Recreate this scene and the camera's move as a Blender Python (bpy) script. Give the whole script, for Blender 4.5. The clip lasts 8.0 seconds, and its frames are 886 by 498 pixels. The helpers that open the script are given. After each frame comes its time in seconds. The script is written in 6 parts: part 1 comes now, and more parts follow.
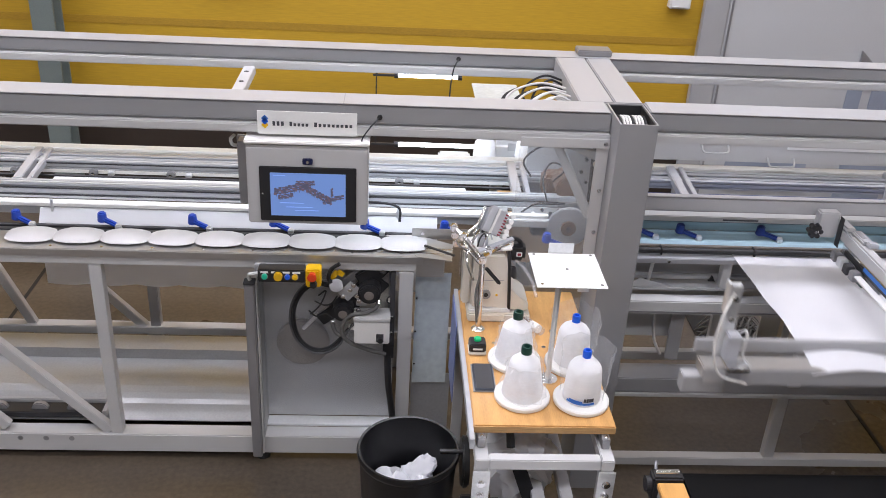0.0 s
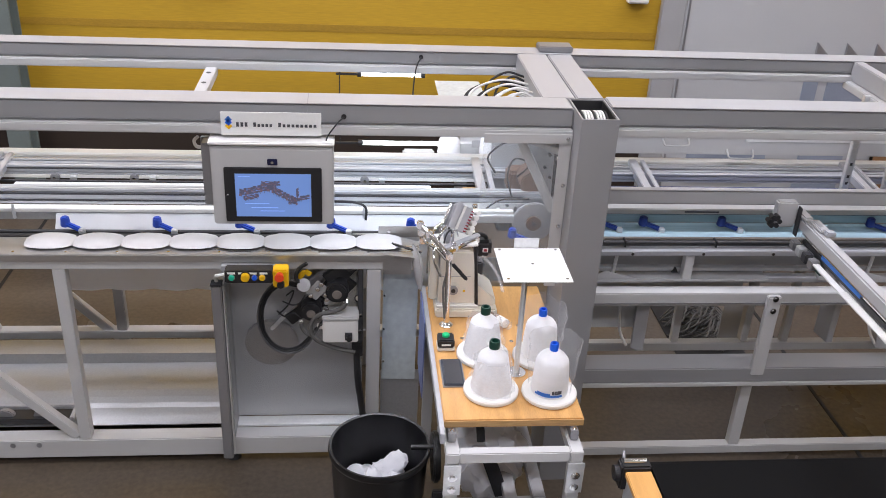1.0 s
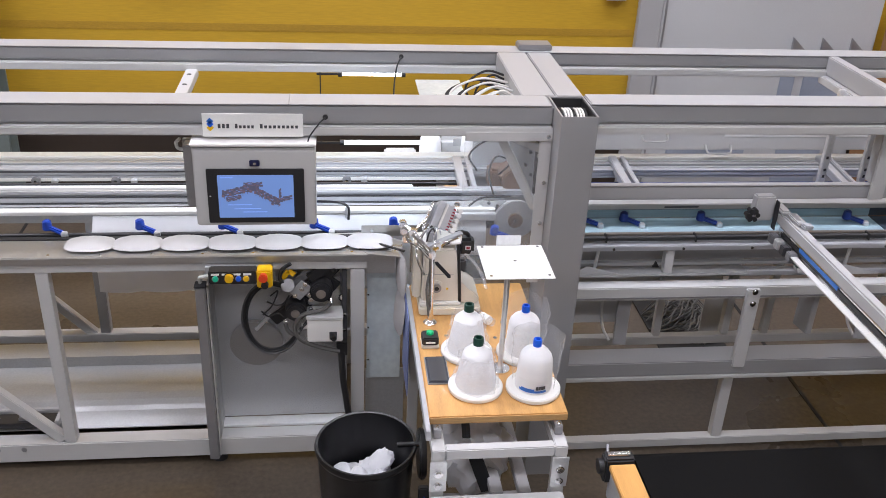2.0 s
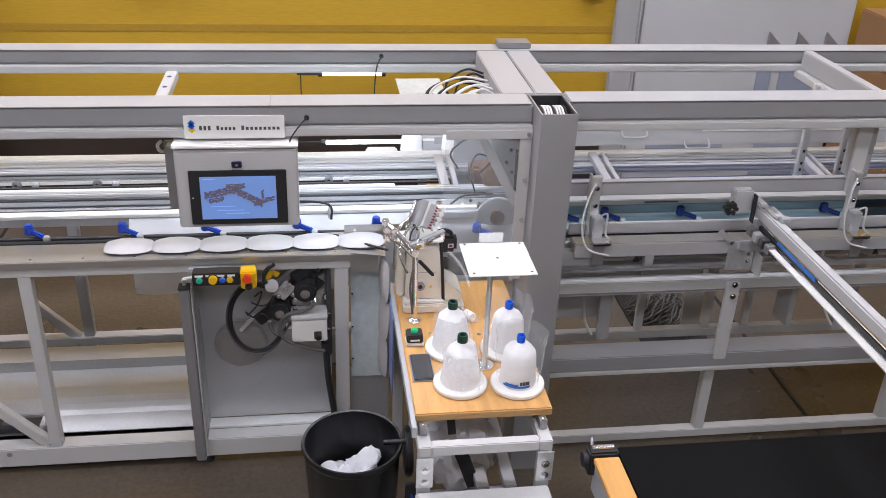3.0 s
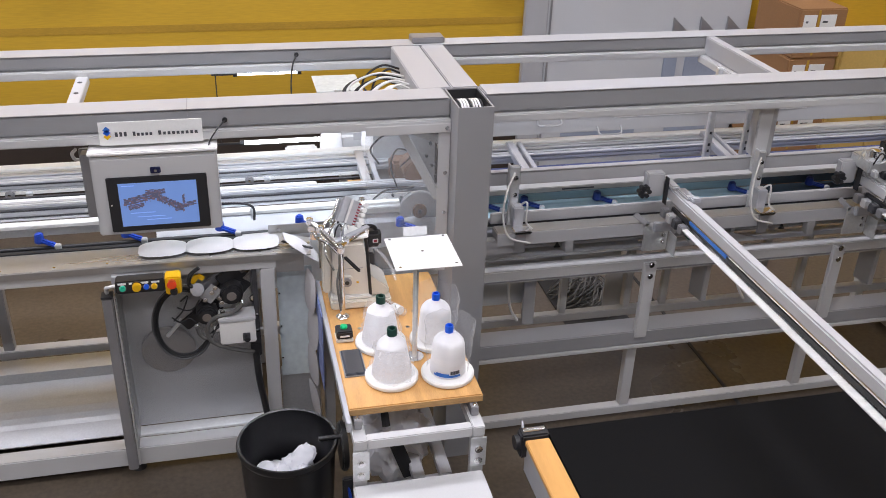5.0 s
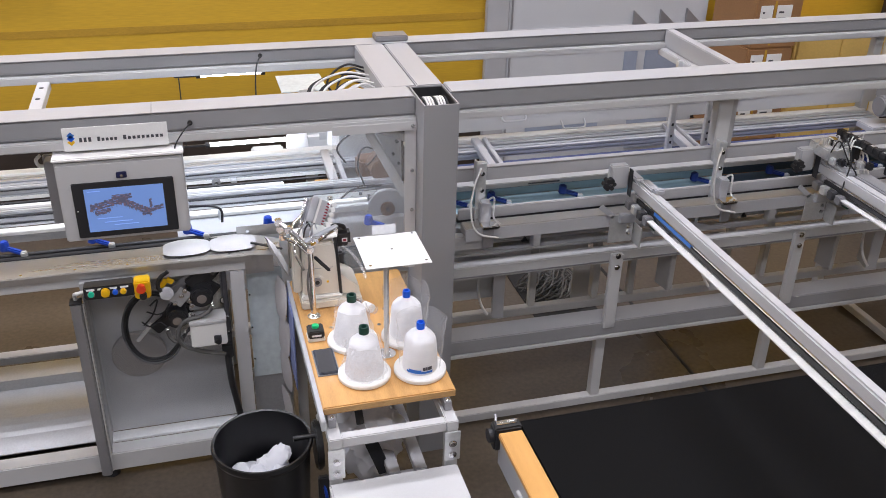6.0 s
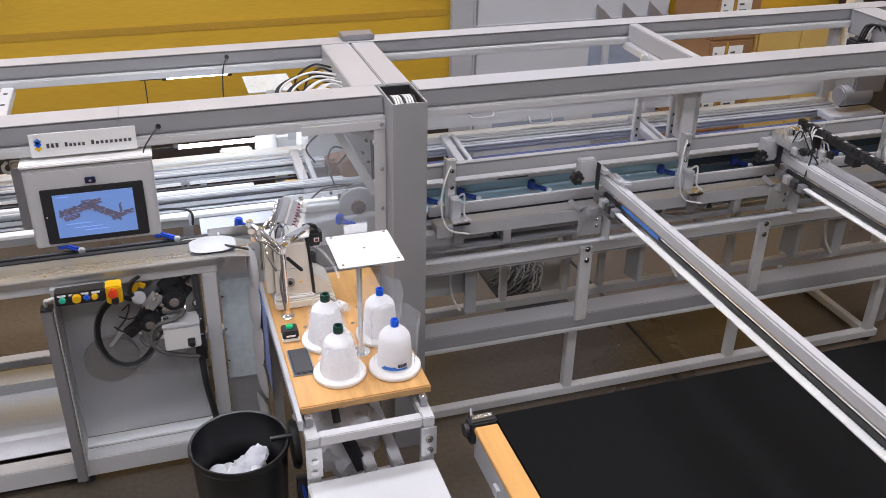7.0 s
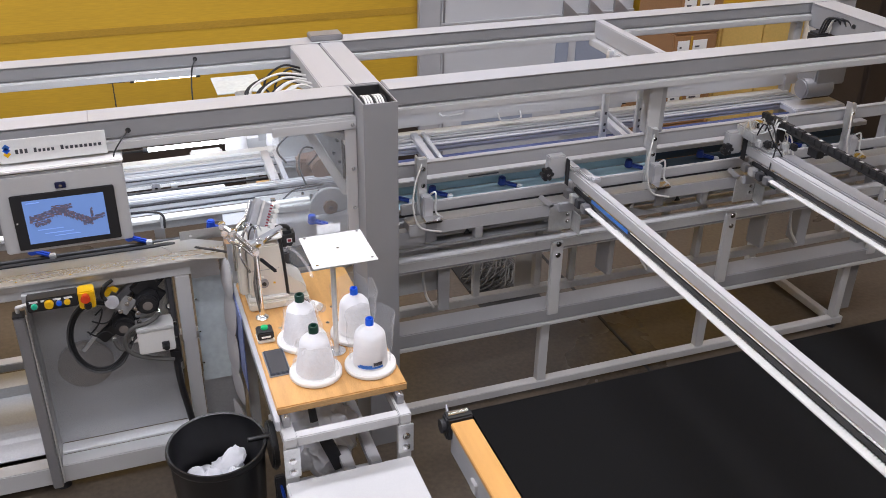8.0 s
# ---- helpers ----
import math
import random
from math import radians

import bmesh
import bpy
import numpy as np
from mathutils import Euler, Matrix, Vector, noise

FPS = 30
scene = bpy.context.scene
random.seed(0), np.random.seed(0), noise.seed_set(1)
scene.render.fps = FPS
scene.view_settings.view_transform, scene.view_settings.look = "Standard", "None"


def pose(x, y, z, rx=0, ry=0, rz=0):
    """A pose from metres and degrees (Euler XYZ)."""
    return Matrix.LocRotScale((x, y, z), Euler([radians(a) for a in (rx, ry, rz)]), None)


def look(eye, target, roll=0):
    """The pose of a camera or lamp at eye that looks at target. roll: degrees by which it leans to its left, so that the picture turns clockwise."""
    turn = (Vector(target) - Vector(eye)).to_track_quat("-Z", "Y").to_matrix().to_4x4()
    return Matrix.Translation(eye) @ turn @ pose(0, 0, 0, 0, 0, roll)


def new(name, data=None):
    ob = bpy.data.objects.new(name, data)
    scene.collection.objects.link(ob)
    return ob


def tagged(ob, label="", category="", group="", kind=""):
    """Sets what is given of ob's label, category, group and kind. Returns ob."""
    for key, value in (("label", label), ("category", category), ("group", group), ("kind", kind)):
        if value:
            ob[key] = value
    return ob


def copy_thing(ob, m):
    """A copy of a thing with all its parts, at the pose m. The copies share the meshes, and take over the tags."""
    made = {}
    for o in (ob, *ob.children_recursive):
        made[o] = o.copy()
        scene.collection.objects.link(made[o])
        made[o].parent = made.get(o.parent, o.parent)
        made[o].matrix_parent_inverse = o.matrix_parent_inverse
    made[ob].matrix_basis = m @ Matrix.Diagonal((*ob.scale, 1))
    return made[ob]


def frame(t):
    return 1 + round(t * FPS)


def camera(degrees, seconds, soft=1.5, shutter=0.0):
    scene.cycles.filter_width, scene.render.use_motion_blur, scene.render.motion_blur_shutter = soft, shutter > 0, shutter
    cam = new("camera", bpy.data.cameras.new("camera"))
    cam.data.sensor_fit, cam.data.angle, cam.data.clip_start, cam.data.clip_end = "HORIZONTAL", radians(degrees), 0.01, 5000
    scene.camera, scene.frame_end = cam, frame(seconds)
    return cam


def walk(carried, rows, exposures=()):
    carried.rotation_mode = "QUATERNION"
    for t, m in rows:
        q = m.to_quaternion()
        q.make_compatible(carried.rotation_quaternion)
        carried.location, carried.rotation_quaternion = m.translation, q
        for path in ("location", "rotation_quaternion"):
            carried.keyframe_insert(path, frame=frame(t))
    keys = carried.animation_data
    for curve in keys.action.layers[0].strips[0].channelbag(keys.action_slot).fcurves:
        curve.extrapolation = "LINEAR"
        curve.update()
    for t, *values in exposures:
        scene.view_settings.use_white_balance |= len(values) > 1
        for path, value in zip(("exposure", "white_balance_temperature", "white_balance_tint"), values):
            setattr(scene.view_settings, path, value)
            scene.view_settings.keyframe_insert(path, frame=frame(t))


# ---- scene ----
cam = camera(51.5, 8.0, soft=0.65, shutter=0.3)
PATH = [
    (0, (-0.0119, -0.0256, 2.5137), (0.1090, 1.7512, 1.6037), 3.20),
    (0.5, (-0.0118, -0.0349, 2.5190), (0.1439, 1.7389, 1.6082), 2.97),
    (1, (-0.0121, -0.0440, 2.5245), (0.1805, 1.7250, 1.6115), 3.01),
    (1.5, (-0.0128, -0.0532, 2.5304), (0.2048, 1.7122, 1.6159), 2.90),
    (2.8, (-0.0171, -0.0766, 2.5472), (0.2368, 1.6813, 1.6277), 2.45),
    (3, (-0.0179, -0.0802, 2.5499), (0.2491, 1.6753, 1.6297), 2.39),
    (3.5, (-0.0205, -0.0891, 2.5571), (0.2914, 1.6575, 1.6340), 2.32),
    (4, (-0.0236, -0.0980, 2.5645), (0.3290, 1.6394, 1.6386), 2.25),
    (5.5, (-0.0357, -0.1242, 2.5888), (0.4294, 1.5811, 1.6531), 1.89),
    (6, (-0.0407, -0.1329, 2.5975), (0.4566, 1.5611, 1.6579), 1.63),
    (6.5, (-0.0461, -0.1415, 2.6065), (0.4876, 1.5392, 1.6629), 1.51),
    (7, (-0.0521, -0.1500, 2.6159), (0.5063, 1.5205, 1.6684), 1.25),
    (7.5, (-0.0584, -0.1585, 2.6256), (0.5284, 1.5004, 1.6750), 1.23),
    (8, (-0.0653, -0.1670, 2.6355), (0.5516, 1.4787, 1.6810), 1.08),
]
walk(cam, [(t, look(eye, target, roll)) for t, eye, target, roll in PATH])

# ---- world and large lights ----
world = bpy.data.worlds.new("world")
scene.world = world
world.use_nodes = True
world.node_tree.nodes["Background"].inputs[0].default_value = (0.9, 0.95, 1.0, 1)
world.node_tree.nodes["Background"].inputs[1].default_value = 0.04
scene.view_settings.exposure = 0.0


def area_lamp(name, x, y, z, sx, sy, watts, colour=(0.845, 0.845, 1.0), rx=0, ry=0):
    data = bpy.data.lights.new(name, "AREA")
    data.shape, data.size, data.size_y, data.energy, data.color = "RECTANGLE", sx, sy, watts, colour
    ob = new(name, data)
    ob.matrix_world = pose(x, y, z, rx, ry, 0)
    return ob


CEILING_LAMPS = [(-3.0, -1.6), (0.4, -1.6), (3.8, -1.6), (-3.0, 1.4), (0.4, 1.4), (3.8, 1.4), (-3.0, 3.95), (0.4, 3.95), (3.8, 3.95)]
CEILING_WATTS = 57.0
for lx, ly in CEILING_LAMPS:
    area_lamp("hall_lamp", lx, ly, 5.25, 2.2, 0.5, CEILING_WATTS * (1.5 if ly > 3 else 0.8 if ly < 0 else 1.0) * (0.75 if lx > 2 else 1.15 if lx < -1 else 1.0))
area_lamp("machine_lamp", 0.22, 3.14, 1.405, 0.9, 0.05, 5.8, (0.72, 0.83, 1.0), 24)
area_lamp("machine_lamp", -1.3, 3.14, 1.405, 2.0, 0.05, 3.0, (0.9, 0.93, 1.0), 24)


# ---- materials ----
def material(name, colour, rough=0.5, metal=0.0, grain=0.08, scale=18.0, fine=160.0, bump=0.02, tint=None, coat=0.0, streak=None, spec=0.5):
    """A surface with stains at a large and grain at a fine scale. streak stretches the pattern along one axis."""
    m = bpy.data.materials.new(name)
    m.use_nodes = True
    n, l = m.node_tree.nodes, m.node_tree.links
    b = n["Principled BSDF"]
    b.inputs["Metallic"].default_value = metal
    b.inputs["Coat Weight"].default_value = coat
    b.inputs["Specular IOR Level"].default_value = spec
    tc = n.new("ShaderNodeTexCoord")
    mp = n.new("ShaderNodeMapping")
    l.new(tc.outputs["Object"], mp.inputs[0])
    if streak:
        mp.inputs["Scale"].default_value = streak
    big, small = n.new("ShaderNodeTexNoise"), n.new("ShaderNodeTexNoise")
    big.inputs["Scale"].default_value, big.inputs["Detail"].default_value = scale / 6, 6
    small.inputs["Scale"].default_value, small.inputs["Detail"].default_value = fine, 3
    for q in (big, small):
        l.new(mp.outputs[0], q.inputs["Vector"])
    mix = n.new("ShaderNodeMix")
    mix.data_type, mix.inputs["Factor"].default_value = "FLOAT", 0.4
    l.new(big.outputs["Fac"], mix.inputs["A"])
    l.new(small.outputs["Fac"], mix.inputs["B"])
    info = n.new("ShaderNodeObjectInfo")
    add = n.new("ShaderNodeMath")
    add.operation = "MULTIPLY_ADD"
    add.inputs[1].default_value = 0.12
    l.new(info.outputs["Random"], add.inputs[0])
    l.new(mix.outputs["Result"], add.inputs[2])
    ramp = n.new("ShaderNodeValToRGB")
    dark = [c * (1 - grain * 2.2) for c in colour]
    light = [min(1, c * (1 + grain * 1.2)) for c in (tint or colour)]
    ramp.color_ramp.elements[0].position, ramp.color_ramp.elements[0].color = 0.3, (*dark, 1)
    ramp.color_ramp.elements[1].position, ramp.color_ramp.elements[1].color = 0.75, (*light, 1)
    l.new(add.outputs[0], ramp.inputs["Fac"])
    l.new(ramp.outputs["Color"], b.inputs["Base Color"])
    rr = n.new("ShaderNodeMapRange")
    rr.inputs["To Min"].default_value, rr.inputs["To Max"].default_value = max(0.03, rough - 0.1), min(1, rough + 0.1)
    l.new(big.outputs["Fac"], rr.inputs["Value"])
    l.new(rr.outputs["Result"], b.inputs["Roughness"])
    if bump:
        bp = n.new("ShaderNodeBump")
        bp.inputs["Strength"].default_value, bp.inputs["Distance"].default_value = 0.35, bump * 0.05
        l.new(small.outputs["Fac"], bp.inputs["Height"])
        l.new(bp.outputs[0], b.inputs["Normal"])
    return m


def clear(name, colour, weight, rough=0.08):
    """Thin clear plastic: mostly see-through, with a soft gloss."""
    m = bpy.data.materials.new(name)
    m.use_nodes = True
    n, l = m.node_tree.nodes, m.node_tree.links
    b = n["Principled BSDF"]
    b.inputs["Base Color"].default_value, b.inputs["Roughness"].default_value = (*colour, 1), rough
    tr, mx = n.new("ShaderNodeBsdfTransparent"), n.new("ShaderNodeMixShader")
    noise_n = n.new("ShaderNodeTexNoise")
    noise_n.inputs["Scale"].default_value = 14
    mr = n.new("ShaderNodeMapRange")
    mr.inputs["To Min"].default_value, mr.inputs["To Max"].default_value = weight * 0.5, weight * 1.5
    l.new(noise_n.outputs["Fac"], mr.inputs["Value"])
    l.new(mr.outputs["Result"], mx.inputs["Fac"])
    l.new(tr.outputs[0], mx.inputs[1])
    l.new(b.outputs[0], mx.inputs[2])
    l.new(mx.outputs[0], n["Material Output"].inputs["Surface"])
    return m


def glow(name, colour, strength):
    m = bpy.data.materials.new(name)
    m.use_nodes = True
    b = m.node_tree.nodes["Principled BSDF"]
    b.inputs["Base Color"].default_value = (*colour, 1)
    b.inputs["Emission Color"].default_value, b.inputs["Emission Strength"].default_value = (*colour, 1), strength
    return m


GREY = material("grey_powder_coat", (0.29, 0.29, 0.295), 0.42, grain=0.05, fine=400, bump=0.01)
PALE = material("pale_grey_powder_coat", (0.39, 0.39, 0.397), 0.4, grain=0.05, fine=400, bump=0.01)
WHITE = material("white_powder_coat", (0.53, 0.53, 0.527), 0.4, grain=0.04, fine=300, bump=0.01)
ARM = material("white_arm_coat", (0.46, 0.46, 0.465), 0.38, grain=0.05, fine=300, bump=0.01)
ALU = material("anodised_aluminium", (0.52, 0.53, 0.56), 0.34, 0.35, 0.06, fine=300, streak=(0.3, 8, 8))
ALU_DARK = material("dull_aluminium", (0.33, 0.33, 0.34), 0.45, 0.6, 0.08, fine=300)
STEEL = material("brushed_steel_sheet", (0.5, 0.49, 0.475), 0.3, 0.75, 0.1, scale=10, fine=220, streak=(0.25, 6, 6))
GALV = material("galvanised_sheet", (0.43, 0.435, 0.44), 0.34, 0.3, 0.08, scale=14, fine=120)
CHROME = material("chromed_steel", (0.8, 0.8, 0.8), 0.16, 1.0, 0.03, bump=0)
ZINC = material("zinc_steel", (0.74, 0.75, 0.75), 0.32, 0.6, 0.1, scale=30, fine=90)
BLACK = material("black_plastic", (0.02, 0.02, 0.022), 0.45, grain=0.15, fine=500)
RUBBER = material("black_rubber", (0.014, 0.014, 0.015), 0.62, grain=0.2, fine=300)
BIN_BLACK = material("black_polyethylene", (0.008, 0.008, 0.009), 0.36, grain=0.12, fine=250)
BELT = material("black_conveyor_belt", (0.006, 0.006, 0.0062), 0.6, grain=0.2, scale=5, fine=700, bump=0.03, streak=(1, 0.6, 1), spec=0.06)
DARK = material("dark_shadow_grey_plastic", (0.05, 0.05, 0.055), 0.5, grain=0.1)
PLY = material("varnished_plywood", (0.56, 0.29, 0.09), 0.34, grain=0.1, scale=26, fine=60, tint=(0.64, 0.36, 0.13), streak=(9, 0.9, 9), coat=0.15)
PLY_EDGE = material("plywood_edge", (0.5, 0.3, 0.12), 0.5, grain=0.16, scale=90, fine=30, streak=(1, 1, 22))
BEECH = material("beech_strip", (0.62, 0.33, 0.1), 0.35, grain=0.07, scale=20, fine=50, streak=(9, 0.8, 9), coat=0.2)
CONCRETE = material("worn_concrete", (0.05, 0.039, 0.03), 0.3, grain=0.18, scale=7, fine=45, tint=(0.105, 0.083, 0.061), bump=0.03, spec=0.5)
YELLOW = material("yellow_painted_wall", (0.49, 0.295, 0.024), 0.55, grain=0.08, scale=7, fine=50, tint=(0.55, 0.33, 0.021), streak=(0.25, 1, 2.5))
OCHRE = material("ochre_stripe", (0.46, 0.265, 0.022), 0.6, grain=0.16, scale=9, streak=(0.3, 1, 2))
PALE_YELLOW = material("pale_yellow_panel", (0.68, 0.46, 0.14), 0.5, grain=0.08, scale=8, fine=60)
PLINTH = material("dark_brown_plinth", (0.03, 0.02, 0.014), 0.6, grain=0.2)
HALL = material("pale_grey_hall_wall", (0.62, 0.615, 0.6), 0.6, grain=0.08, scale=5)
PLASTER = material("off_white_wall", (0.5, 0.51, 0.525), 0.5, grain=0.05, scale=6)
BLUEGREY = material("blue_grey_panel", (0.3, 0.34, 0.42), 0.4, grain=0.08)
COLUMN = material("green_grey_column", (0.17, 0.2, 0.19), 0.5, grain=0.08)
CARTON = material("brown_cardboard", (0.3, 0.155, 0.065), 0.8, grain=0.1, fine=90)
PAPER = material("white_paper", (0.8, 0.8, 0.78), 0.7, grain=0.03)
CLOTH = material("white_nonwoven_cloth", (0.82, 0.82, 0.84), 0.85, grain=0.05, scale=30, fine=500, bump=0.05)
PILLOW = material("white_quilted_fabric", (0.52, 0.505, 0.505), 0.9, grain=0.06, scale=40, fine=450, bump=0.05)
YARN = material("white_yarn", (0.86, 0.86, 0.87), 0.75, grain=0.04, fine=600, streak=(1, 1, 14), bump=0.05)
CREAM = material("cream_enamel", (0.72, 0.68, 0.6), 0.3, grain=0.05, coat=0.3)
WHITE_PLASTIC = material("white_plastic", (0.8, 0.79, 0.76), 0.4, grain=0.03)
BLUE = material("blue_plastic", (0.012, 0.06, 0.42), 0.35, grain=0.1)
BLUE_DARK = material("dark_blue_plastic", (0.008, 0.03, 0.2), 0.4, grain=0.1)
BLUE_CLOTH = material("blue_violet_sheet", (0.22, 0.27, 0.52), 0.5, grain=0.15)
CAP_BLUE = material("bright_blue_cap", (0.01, 0.12, 0.75), 0.35, grain=0.05)
CAP_GREEN = material("dark_green_cap", (0.008, 0.05, 0.035), 0.35, grain=0.05)
TEAL = material("teal_button", (0.02, 0.5, 0.32), 0.3, grain=0.03)
GREEN = material("green_button", (0.01, 0.5, 0.18), 0.3, grain=0.03)
SAFETY = material("safety_yellow", (0.85, 0.5, 0.01), 0.35, grain=0.04)
RED = material("signal_red", (0.8, 0.07, 0.02), 0.35, grain=0.04)
DARK_RED = material("dark_red_print", (0.3, 0.03, 0.05), 0.5)
# metal sheet whose pale blue reflection is put into the base colour
SKY_PLATE = material("blue_reflection_sheet", (0.78, 0.87, 0.94), 0.22, 0.25, 0.12, scale=10, fine=40)
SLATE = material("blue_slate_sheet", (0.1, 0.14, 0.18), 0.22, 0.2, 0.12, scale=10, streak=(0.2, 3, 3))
# the channel's bright lamp reflection, put into the base colour
CYAN_REFLECT = material("cyan_reflection_sheet", (0.45, 0.63, 0.71), 0.18, 0.0, 0.12, scale=16, fine=30, streak=(0.2, 3, 3), coat=0.3)
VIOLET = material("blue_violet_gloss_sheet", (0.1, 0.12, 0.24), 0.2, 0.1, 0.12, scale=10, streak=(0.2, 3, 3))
INK = material("grey_print", (0.07, 0.07, 0.08), 0.6)
# brushed steel, with its near-white reflection painted into the base colour
BRIGHT = material("steel_with_white_reflection", (0.86, 0.87, 0.87), 0.4, 0.25, 0.05, scale=12, fine=90)
INK_BLUE = material("blue_print", (0.03, 0.16, 0.55), 0.5)
DRUM = material("grey_brown_disc", (0.2, 0.175, 0.155), 0.5, grain=0.06)
HOSE = material("smoky_clear_hose", (0.07, 0.07, 0.072), 0.25, grain=0.2)
NAVY = material("dark_navy_plastic", (0.01, 0.014, 0.06), 0.35, grain=0.1)
CABLE_GREY = material("grey_cable", (0.13, 0.127, 0.12), 0.5, grain=0.2, fine=200)
CABLE_WHITE = material("white_cable", (0.66, 0.65, 0.62), 0.45, grain=0.05)
PHONE = material("dark_slate_tray", (0.07, 0.08, 0.1), 0.25, grain=0.15)
COPPER = material("brown_motor", (0.2, 0.12, 0.08), 0.4, 0.3, 0.15)
ACRYLIC = clear("clear_acrylic", (0.85, 0.9, 0.95), 0.09)
FILM = clear("clear_wrap", (0.9, 0.92, 0.95), 0.17, 0.15)
BAR_LIGHT = glow("lit_bar", (0.9, 0.93, 1.0), 2.5)
TUBE_LIGHT = glow("lit_tube", (0.92, 0.96, 1.0), 6)
PANEL_LIGHT = glow("lit_panel", (1, 0.98, 0.95), 6)
SCREEN = glow("lit_screen_blue", (0.135, 0.235, 0.52), 0.56)
SCREEN_DARK = glow("lit_screen_drawing", (0.075, 0.075, 0.12), 0.6)
SCREEN_BROWN = glow("lit_screen_brown", (0.13, 0.085, 0.11), 0.7)
SCREEN_MID = glow("lit_screen_pale", (0.2, 0.33, 0.7), 0.7)


cn, cl = CLOTH.node_tree.nodes, CLOTH.node_tree.links
thin, both = cn.new("ShaderNodeBsdfTranslucent"), cn.new("ShaderNodeMixShader")
thin.inputs["Color"].default_value, both.inputs["Fac"].default_value = (0.88, 0.88, 0.9, 1), 0.42
cl.new(cn["Principled BSDF"].outputs[0], both.inputs[1])
cl.new(thin.outputs[0], both.inputs[2])
cl.new(both.outputs[0], cn["Material Output"].inputs["Surface"])


# ---- mesh tools ----
def finish(bm, smooth=False):
    bmesh.ops.recalc_face_normals(bm, faces=bm.faces)
    if smooth:
        for f in bm.faces:
            f.smooth = True
        for e in bm.edges:
            if len(e.link_faces) == 2 and e.calc_face_angle(0) > 0.7:
                e.smooth = False
    return bm


def part(name, bm, mat, parent=None, label="", smooth=False):
    """Links a bmesh as one mesh object under a thing or a part."""
    finish(bm, smooth)
    me = bpy.data.meshes.new(name)
    bm.to_mesh(me)
    bm.free()
    me.materials.append(mat)
    ob = new(name, me)
    if parent:
        ob.parent = parent
        if parent.parent is None:
            ob.matrix_parent_inverse = parent.matrix_basis.inverted()
    if label:
        ob["label"] = label
    return ob


def thing(name, label, category, at=(0, 0, 0), group="", kind=""):
    ob = new(name)
    ob.empty_display_size = 0.05
    ob.location = at
    return tagged(ob, label, category, group, kind)


def box(x0, x1, y0, y1, z0, z1, bevel=0.003, bm=None):
    b = bmesh.new()
    bmesh.ops.create_cube(b, size=1)
    for v in b.verts:
        v.co = Vector(((x0 + x1) / 2 + v.co.x * (x1 - x0), (y0 + y1) / 2 + v.co.y * (y1 - y0), (z0 + z1) / 2 + v.co.z * (z1 - z0)))
    if bevel:
        bmesh.ops.bevel(b, geom=b.edges[:], offset=min(bevel, 0.3 * min(abs(x1 - x0), abs(y1 - y0), abs(z1 - z0))), segments=2, affect="EDGES")
    return join(bm, b)


def join(bm, b):
    if bm is None:
        return b
    me = bpy.data.meshes.new("tmp")
    b.to_mesh(me)
    b.free()
    bm.from_mesh(me)
    bpy.data.meshes.remove(me)
    return bm


def moved(b, m):
    bmesh.ops.transform(b, matrix=m, verts=b.verts)
    return b


def bar(p, q, w, h, bevel=0.003, bm=None):
    """A straight bar of section w (sideways) by h (upwards) from p to q."""
    p, q = Vector(p), Vector(q)
    d = q - p
    b = box(-w / 2, w / 2, -h / 2, h / 2, 0, d.length, bevel)
    zz = d.normalized()
    up = Vector((0, 0, 1)) if abs(zz.z) < 0.95 else Vector((0, 1, 0))
    xx = up.cross(zz).normalized()
    yy = zz.cross(xx)
    m = Matrix((xx, yy, zz)).transposed().to_4x4()
    m.translation = p
    return join(bm, moved(b, m))


def cyl(p, q, r, r2=None, seg=20, bevel=0.0, bm=None):
    p, q = Vector(p), Vector(q)
    d = q - p
    b = bmesh.new()
    bmesh.ops.create_cone(b, cap_ends=True, segments=seg, radius1=r, radius2=r if r2 is None else r2, depth=d.length)
    if bevel:
        bmesh.ops.bevel(b, geom=[e for e in b.edges if len(e.link_faces) == 2 and e.calc_face_angle(0) > 1], offset=bevel, segments=2, affect="EDGES")
    m = d.to_track_quat("Z", "Y").to_matrix().to_4x4()
    m.translation = (p + q) / 2
    return join(bm, moved(b, m))


def lathe(profile, at=(0, 0, 0), seg=32, bm=None, wob=0.0):
    """Turns (radius, height) pairs about the upright axis."""
    b = bmesh.new()
    rings = []
    for r, z in profile:
        ring = []
        for k in range(seg):
            a = 2 * math.pi * k / seg
            rr = r * (1 + wob * noise.noise(Vector((math.cos(a) * 2 + at[0] * 9, math.sin(a) * 2, z * 30))))
            ring.append(b.verts.new((at[0] + rr * math.cos(a), at[1] + rr * math.sin(a), at[2] + z)))
        rings.append(ring)
    for r0, r1 in zip(rings, rings[1:]):
        for k in range(seg):
            b.faces.new((r0[k], r0[(k + 1) % seg], r1[(k + 1) % seg], r1[k]))
    for ring in (rings[0], rings[-1]):
        if max((v.co - ring[0].co).length for v in ring) > 1e-4:
            b.faces.new(ring)
    bmesh.ops.remove_doubles(b, verts=b.verts, dist=1e-5)
    return join(bm, b)


